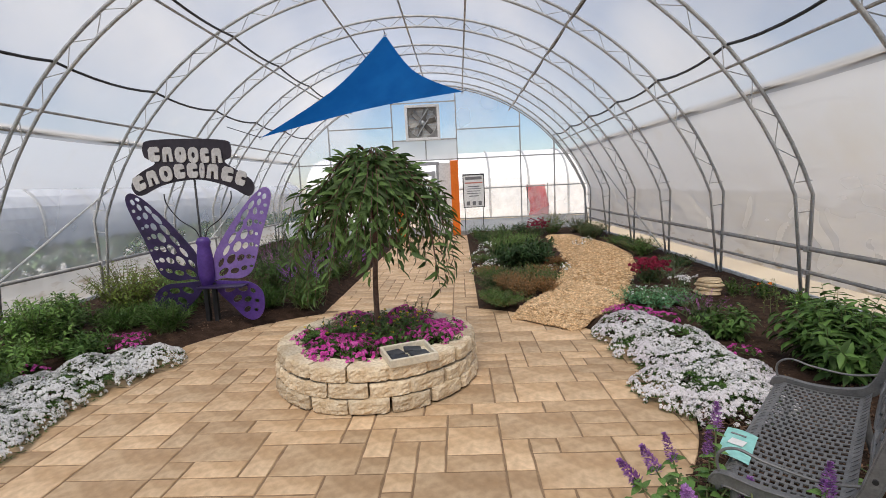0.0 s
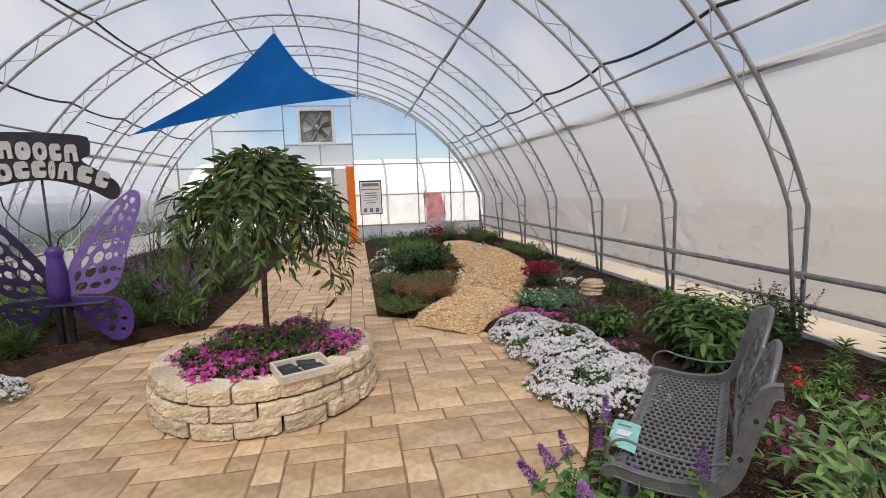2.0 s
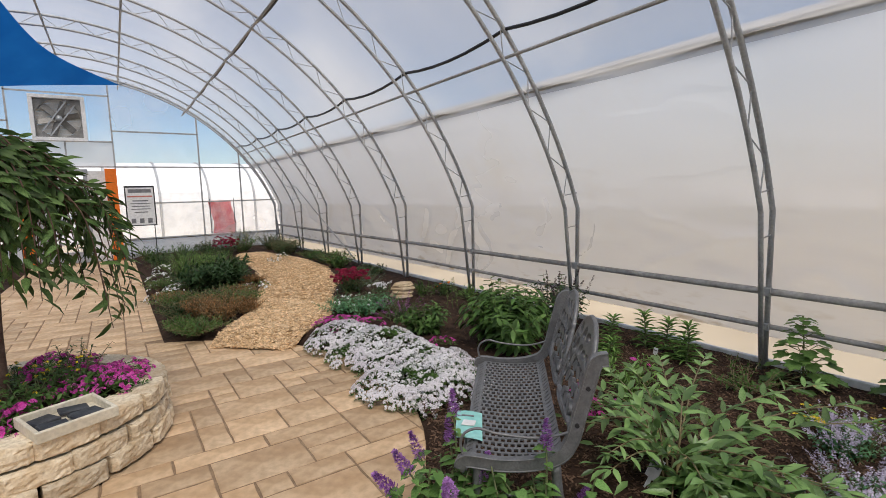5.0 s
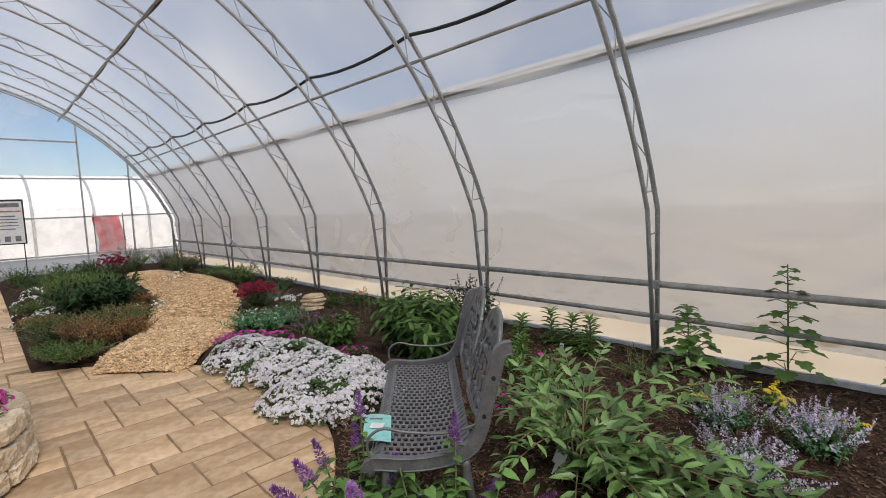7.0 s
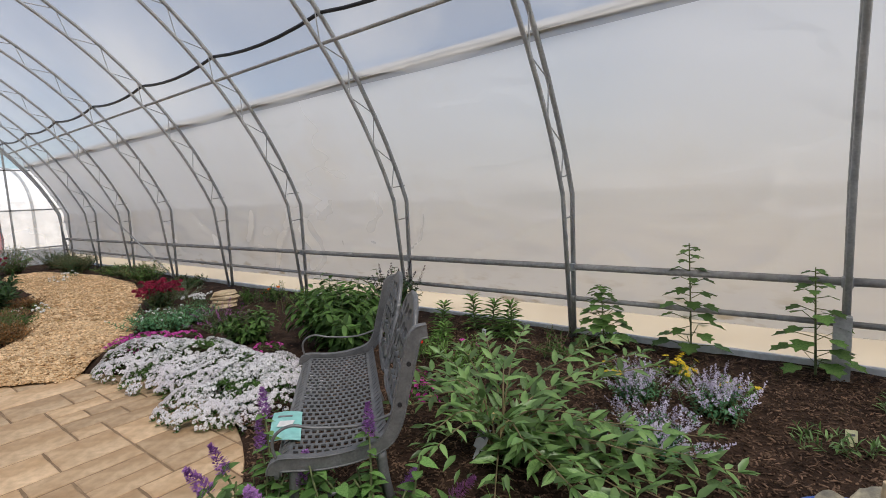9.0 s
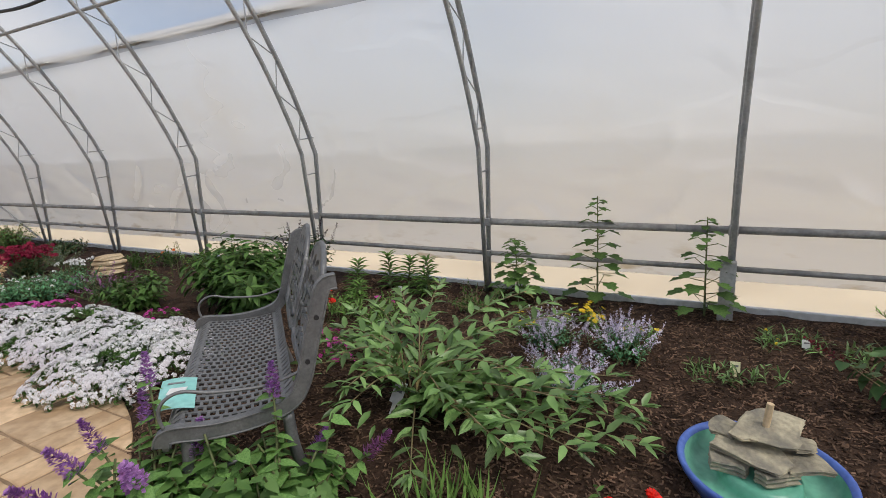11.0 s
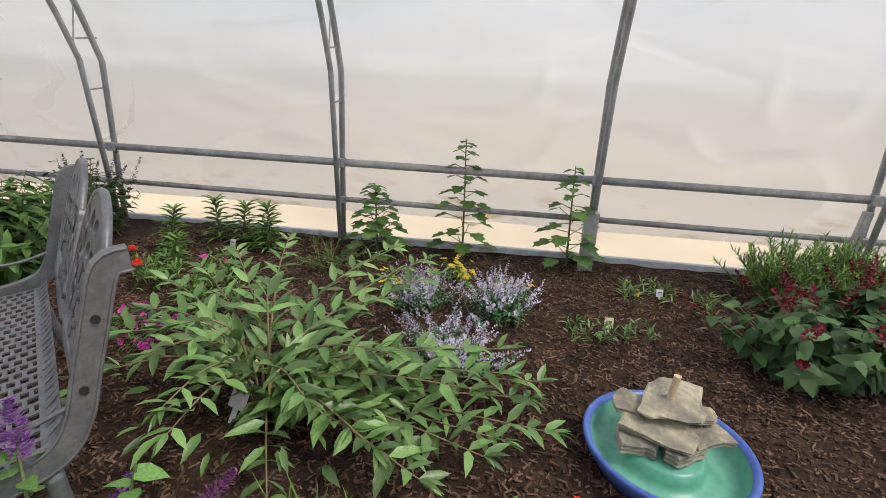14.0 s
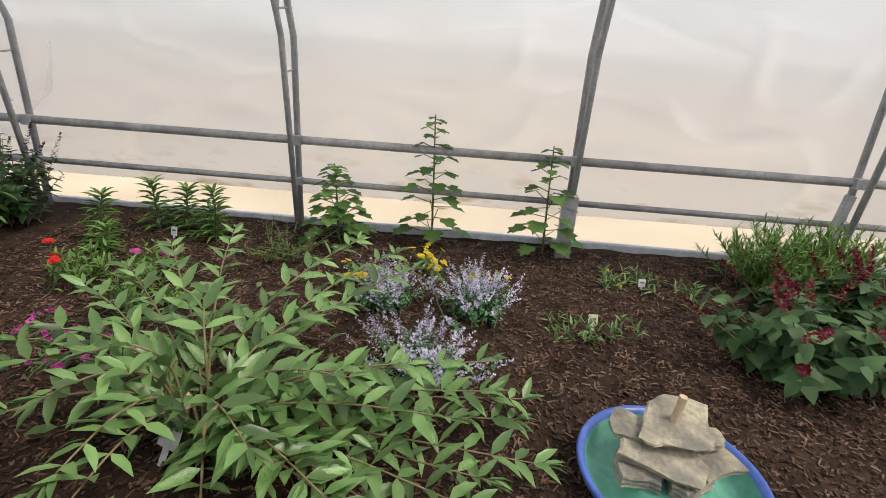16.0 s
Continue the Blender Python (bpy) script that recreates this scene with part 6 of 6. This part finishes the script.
CREAM_TAG = mat("pale_yellow_tag", (0.72, 0.7, 0.42), (0.8, 0.78, 0.52), 8, 0.45, 0.02)
tag(4.14, 1.862, 0.04, 0.085, PAPER, -100)
tag(3.495, -0.543, 0.045, 0.085, CREAM_TAG, -80, label="pale yellow plant label beside young plants")
tag(4.044, 0.249, 0.045, 0.08, CREAM_TAG, -90, label="pale yellow plant label under the marigold")
tag(4.01, -0.912, 0.04, 0.07, PAPER, -80)
tag(2.46, 0.841, 0.075, 0.16, PAPER, -110, 30, "white plant label hanging among the shrub's stems")
tag(3.674, 0.005, 0.05, 0.11, PAPER, -80, 8, "grey-white rounded label among the catmint")

# ---- island bed between walk and chip path ----
for k, (x, y, m, h, r) in enumerate(((1.169, 5.234, G_MID, 0.14, 0.25), (1.49, 5.621, G_COPPER, 0.3, 0.26), (1.318, 5.952, G_COPPER, 0.28, 0.22), (1.65, 6.144, G_MID, 0.34, 0.28), (1.091, 6.143, G_DARK, 0.18, 0.24), (1.132, 6.899, G_MID, 0.2, 0.26), (1.959, 7.089, G_COPPER, 0.16, 0.22), (1.048, 5.473, G_MID, 0.12, 0.16), (1.782, 5.811, G_COPPER, 0.2, 0.16), (1.524, 6.807, G_DARK, 0.2, 0.28), (1.078, 7.46, G_COPPER, 0.12, 0.22), (1.918, 6.525, G_MID, 0.16, 0.2), (1.117, 8.389, G_MID, 0.18, 0.24), (2.334, 8.027, G_COPPER, 0.14, 0.2))):
    bush("low_shrub", "low bushy bedding plant with small coppery and green leaves", x, y, r * 1.2, h * 1.1, 80, 12, 0.05, 0.018, m, STEM_RED, 160 + k, group="island bed plants", rise=0.8)
for k, (x, y) in enumerate(((1.899, 7.84), (2.086, 8.306), (1.607, 7.929))):
    bush("broadleaf_perennial", "dark green perennial with long broad leaves", x, y, 0.4, 0.48, 44, 11, 0.17, 0.05, G_DARK, STEM, 170 + k, group="island bed perennials", rise=0.8, flower=("spike", P_DARK, 20, 0.012, 0.16, 0.2))
bush("feathery_grass", "bright green feathery ornamental grass clump", 1.542, 9.223, 0.42, 0.5, 130, 14, 0.11, 0.008, G_LIGHT, STEM, 175, tmpl=BLADE, rise=1.3)
bush("feathery_grass", "bright green feathery ornamental grass clump", 1.971, 9.501, 0.4, 0.45, 110, 14, 0.11, 0.008, G_LIGHT, STEM, 176, tmpl=BLADE, rise=1.3)
for k, (x, y) in enumerate(((1.064, 8.849), (1.102, 9.765), (1.266, 8.02), (1.006, 7.738), (1.283, 10.672), (2.297, 7.371))):
    carpet("white_bedding", "white bedding flowers over low green leaves", [(x, y, 0.22)], 0.12, P_WHITE, 180 + k, 0.045, 3, 0.028, 0.014, G_MID, STAR5, 0.5, group="white bedding flowers")
for k, (x, y, r, h) in enumerate(((1.278, 11.212, 0.3, 0.4), (1.652, 11.66, 0.35, 0.5), (2.144, 10.679, 0.35, 0.4), (1.17, 12.46, 0.35, 0.45), (1.92, 12.808, 0.4, 0.4))):
    bush("green_perennial", "leafy green perennial in the island bed", x, y, r, h, 36, 10, 0.09, 0.03, G_MID if k % 2 else G_DARK, STEM, 190 + k, group="leafy perennials", rise=0.6, flower=("spike", P_DARK, 14, 0.012, 0.14, 0.15))
for k, (x, y, r, h) in enumerate(((4.111, 8.637, 0.34, 0.36), (4.193, 7.383, 0.25, 0.2), (4.184, 9.514, 0.3, 0.22), (4.21, 10.334, 0.3, 0.22), (3.844, 11.401, 0.34, 0.42), (4.114, 11.937, 0.34, 0.4), (3.237, 13.089, 0.5, 0.62), (3.993, 13.003, 0.36, 0.45), (2.479, 13.255, 0.35, 0.35))):
    bush("wall_shrub", "rounded dark green shrub at the foot of the wall", x, y, r * 1.1, h * 1.1, 100, 11, 0.065, 0.032, G_DARK if k % 3 else G_MID, STEM_RED, 200 + k, group="shrubs along the wall", category="shrub")

# ---- bed along the west wall ----
carpet("white_alyssum", "white alyssum mat spilling onto the paving edge", [(-2.373, 3.662, 0.34), (-2.545, 3.317, 0.36), (-2.65, 2.874, 0.36), (-2.685, 2.429, 0.4), (-2.538, 2.082, 0.35)], 0.18, P_WHITE, 220, gaps=((-2.378, 2.974, 0.13),), group="alyssum mats")
carpet("magenta_phlox", "low magenta flowers behind the white alyssum", [(-2.896, 4.049, 0.28), (-3.075, 3.215, 0.14), (-3.132, 2.822, 0.14)], 0.11, P_PINK, 221, 0.038, 2, 0.026, 0.012, flower=STAR5, share=0.75, group="magenta mats")
bush("spirea", "yellow-green bushy shrub beside the butterfly prop", -3.736, 5.443, 0.55, 0.78, 170, 13, 0.08, 0.03, G_YELLOW, STEM_RED, 222, category="shrub")
bush("spirea", "yellow-green bushy shrub beside the butterfly prop", -3.09, 5.734, 0.5, 0.68, 150, 13, 0.085, 0.028, G_LIGHT, STEM_RED, 223, category="shrub")
for k, (x, y, r, h) in enumerate(((-2.66, 4.505, 0.24, 0.38), (-3.353, 4.773, 0.4, 0.3), (-3, 5.161, 0.3, 0.3), (-1.909, 5.454, 0.3, 0.3))):
    bush("narrow_leaf_perennial", "grassy perennial with narrow green leaves", x, y, r, h, 70, 14, 0.13, 0.014, G_MID, STEM, 225 + k, group="narrow-leaved perennials", rise=0.9)
for k, (x, y, r, h) in enumerate(((-3.468, 3.752, 0.26, 0.62), (-3.822, 3.407, 0.3, 0.4), (-4.096, 4.769, 0.3, 0.4), (-3.019, 3.755, 0.2, 0.25), (-3.225, 3.214, 0.3, 0.36), (-3.083, 2.674, 0.3, 0.4), (-3.533, 2.819, 0.35, 0.5), (-3.342, 2.127, 0.35, 0.45), (-4.008, 4.187, 0.2, 0.45), (-3.659, 4.239, 0.24, 0.5), (-3.884, 2.817, 0.3, 0.5))):
    bush("tall_phlox", "leafy green perennial with pointed leaves", x, y, r, h * 1.1, 52, 18, 0.105, 0.038, G_MID if k % 2 else G_LIGHT, STEM, 230 + k, group="west bed perennials", rise=0.6, lean=1.1)
for k, (x, y, r, h, m, fl) in enumerate(((-1.367, 5.458, 0.3, 0.5, G_MID, None), (-1.464, 6.031, 0.35, 0.6, G_MID, P_PURPLE), (-1.657, 6.693, 0.35, 0.6, G_MID, P_MAUVE), (-1.506, 7.352, 0.35, 0.5, G_MID, P_MAUVE), (-1.599, 8.097, 0.4, 0.5, G_DARK, P_PURPLE), (-2.198, 6.405, 0.4, 0.7, G_MID, P_MAUVE), (-2.287, 7.347, 0.4, 0.6, G_MID, None), (-1.498, 9.023, 0.4, 0.6, G_DARK, None), (-1.685, 10.118, 0.5, 0.7, G_MID, None), (-2.467, 8.832, 0.5, 0.75, G_DARK, None), (-3.056, 8.276, 0.5, 0.55, G_DARK, None), (-2.449, 10.661, 0.5, 0.8, G_DARK, None), (-1.674, 11.735, 0.4, 0.6, G_MID, None), (-3.416, 10.018, 0.5, 0.7, G_DARK, None), (-2.809, 12.261, 0.5, 0.7, G_MID, None), (-4.053, 6.962, 0.4, 0.5, G_MID, None))):
    bush("salvia_bush", "dense green bush along the walk" if fl is None else "green salvia bush with purple spikes along the walk", x, y, r, h, 64, 13, 0.085, 0.03, m, STEM, 240 + k, group="bushes along the walk", rise=0.6, flower=("spike", fl, 40, 0.016, 0.2, 0.7) if fl else None)

# ---- nursery rows outside the clear west side ----
CLOTH = mat("weed_cloth", (0.1, 0.105, 0.11), (0.16, 0.165, 0.17), 1.2, 0.85, 0.3)
setting("nursery_ground", Shape().grid(4, 20, lambda u, v: (-11.0 + 4.6 * u, 1.0 + 26 * v, -0.045)), CLOTH, "dark weed cloth under the outdoor nursery rows")
rnd = random.Random(31)
rows, pots = [], []
for r_ in range(6):
    for k in range(58):
        px, py = -6.9 - r_ * 0.7 + rnd.gauss(0, 0.04), 2 + k * 0.42 + rnd.gauss(0, 0.04)
        pots.append((Vector((px, py, 0.08)), Vector((1, 0, 0)), Vector((0, 0, 1)), 0.2, 0.2, 0.26))
        for q in range(16):
            a = rnd.uniform(0, 6.28)
            rows.append((Vector((px, py, 0.2 + rnd.uniform(0, 0.2))), Vector((math.cos(a), math.sin(a), rnd.uniform(0.2, 1.4))), Vector((0, 0, 1)), 0.24, 0.1, 0.2))
tagged(part("nursery_rows", spread(rows, LANCE), G_DARK, None, "rows of dark potted nursery plants outside"), category="plants", kind="stuff")
tagged(part("nursery_pots", spread(pots, BOX), PAPER, None, "rows of pale square nursery pots on the weed cloth"), category="pots", kind="stuff")
for k in range(9):
    gutter = part("edge_board", Shape().box((-6.25, 2.6 + 2.4 * k, 0.05), (0.06, 2.1, 0.22), None, 0.01), WHITE, None, "white painted board edging the outdoor nursery bed")
    tagged(gutter, category="board", group="nursery edge boards")

# ---- wood chip path ----
L_EDGE = [(1.192, 4.851), (1.734, 5.702), (2.069, 6.596), (2.53, 8.062), (2.643, 9.595), (2.875, 11.948), (2.965, 12.411)]
R_EDGE = [(1.83, 4.234), (2.478, 4.879), (2.753, 5.417), (3.54, 7.195), (3.965, 8.751), (4.035, 10.268), (3.682, 12.242)]
LE, RE = [Vector((*p, 0)) for p in L_EDGE], [Vector((*p, 0)) for p in R_EDGE]


def chip_point(u, v):
    a, _ = along(LE, min(v, 0.999))
    b, _ = along(RE, min(v, 0.999))
    p = a.lerp(b, u)
    return (p.x, p.y, 0.118 + 0.01 * noise.noise((p.x * 3, p.y * 3, 2)) - 0.05 * abs(2 * u - 1) ** 6 - 0.1 * max(0, 1 - v / 0.06))


setting("chip_path", Shape().grid(14, 70, chip_point), CHIP_BASE, "winding path of pale golden wood chips", True)
rnd = random.Random(9)


def flake_row(x, y, z, lo, hi, w, h):
    a = rnd.uniform(0, 6.28)
    return (Vector((x, y, z)), Vector((math.cos(a), math.sin(a), rnd.gauss(0, 0.3))), Vector((rnd.gauss(0, 0.4), rnd.gauss(0, 0.4), 1)), rnd.uniform(lo, hi), rnd.uniform(0.5, 1) * w, h * rnd.uniform(0.5, 1.3))


rows = []
for k in range(12000):
    p = chip_point(rnd.random(), rnd.random() ** 1.25)
    rows.append(flake_row(p[0], p[1], p[2] + rnd.uniform(0, 0.012), 0.02, 0.052, 0.022, 0.008))
tagged(part("wood_chips", spread(rows, BOX), CHIP, None, "loose pale golden wood chips covering the winding path"), category="wood chips", kind="stuff")
rows = []
while len(rows) < 56000:
    near = len(rows) < 46000
    x, y = (rnd.uniform(1.7, 4.6), rnd.uniform(-2.6, 2.6)) if near else (rnd.uniform(-5, 4.55), rnd.uniform(1.2, 9))
    if paved(x, y, 0.02):
        continue
    rows.append(flake_row(x, y, bed_height(x, y) + rnd.uniform(-0.003, 0.009), 0.008, 0.034, 0.0085, 0.004))
tagged(part("bark_mulch", spread(rows, BOX), BARK, None, "loose dark brown shredded bark lying on the beds"), category="mulch", kind="stuff")

# ---- pavers, one by one ----
MOD = 0.168
rnd = random.Random(17)
taken, made, far_pavers = set(), {}, []


def paver_mesh(poly):
    """A stamped stone: its outline wanders a little along every side."""
    wob, out = random.Random(len(made)), []
    for k, p in enumerate(poly):
        q = poly[(k + 1) % len(poly)]
        size = math.hypot(q[0] - p[0], q[1] - p[1])
        n = max(1, min(5, int(size / 0.07)))
        nx_, ny_ = (q[1] - p[1]) / (size + 1e-6), -(q[0] - p[0]) / (size + 1e-6)
        for t in range(n):
            d = wob.uniform(-0.0045, 0.0015) if t else -0.001
            out.append((p[0] + (q[0] - p[0]) * t / n + nx_ * d, p[1] + (q[1] - p[1]) * t / n + ny_ * d))
    return Shape().prism(out, -0.03, 0.0, 0.006).mesh("paver", PAVER)


def lay(i, j, w, h):
    g = 0.0055
    x0, y0, x1, y1 = i * MOD + g - 3.0, j * MOD + g - 1.2, (i + w) * MOD - g - 3.0, (j + h) * MOD - g - 1.2
    rect = [(x0, y0), (x1, y0), (x1, y1), (x0, y1)]
    cx, cy = (x0 + x1) / 2, (y0 + y1) / 2
    inside = all(math.hypot(px - RING[0], py - RING[1]) < RING[2] for px, py in rect)
    if cy > RING[1] + 1.2 and not inside:
        lim = [(WALK_X[0], 0), (WALK_X[1], 0), (WALK_X[1], Y_END - 0.1), (WALK_X[0], Y_END - 0.1)]
        both = clip_convex(rect, CIRCLE)
        rect = clip_convex(rect, lim) or both
        if rect is not both and both and abs(cx - sum(WALK_X) / 2) > 0.96:
            rect = both
    elif cy < RING[1] - 1.2 and not inside:
        both = clip_convex(rect, CIRCLE)
        strip = clip_convex(rect, [(-1.6, -9), (1.15, -9), (1.15, 1.9), (-1.6, 1.9)])
        rect = strip if len(strip) > 2 and abs(cx + 0.22) < 1.25 else both
    elif not inside:
        rect = clip_convex(rect, CIRCLE)
    if len(rect) < 3:
        return
    area = abs(sum(rect[k][0] * rect[(k + 1) % len(rect)][1] - rect[(k + 1) % len(rect)][0] * rect[k][1] for k in range(len(rect)))) / 2
    if area < 0.002:
        return
    cx, cy = sum(p[0] for p in rect) / len(rect), sum(p[1] for p in rect) / len(rect)
    local = [(round(px - cx, 4), round(py - cy, 4)) for px, py in rect]
    key = tuple(local)
    if key not in made:
        made[key] = paver_mesh(local)
    if cy > 8.0:
        far_pavers.append((Vector((cx, cy, 0)), rect))
        return
    ob = part("paver", made[key], PAVER, pavement)
    ob.matrix_local = pose(cx, cy, rnd.uniform(-0.0015, 0.0015), rnd.uniform(-0.12, 0.12), rnd.uniform(-0.12, 0.12), 0)


SIZES = [(2, 2), (2, 1), (3, 2), (2, 1), (1, 2), (2, 2), (3, 1), (2, 1), (1, 1)]
for j in range(0, 92):
    for i in range(0, 31):
        if (i, j) in taken:
            continue
        x, y = i * MOD - 3.0, j * MOD - 1.2
        if math.hypot(x + 0.2 - RING[0], y + 0.2 - RING[1]) > RING[2] + 0.6 and not (WALK_X[0] - 0.5 < x < WALK_X[1] + 0.3):
            continue
        opts = SIZES[:]
        rnd.shuffle(opts)
        for w, h in opts + [(1, 1)]:
            cells = [(i + a, j + b) for a in range(w) for b in range(h)]
            if not any(c in taken for c in cells):
                taken.update(cells)
                lay(i, j, w, h)
                break
far = Shape()
for _c, rect in far_pavers:
    far.prism(rect, -0.03, 0.0, 0.007)
tagged(part("more_pavers", far, PAVER, pavement), kind="stuff")
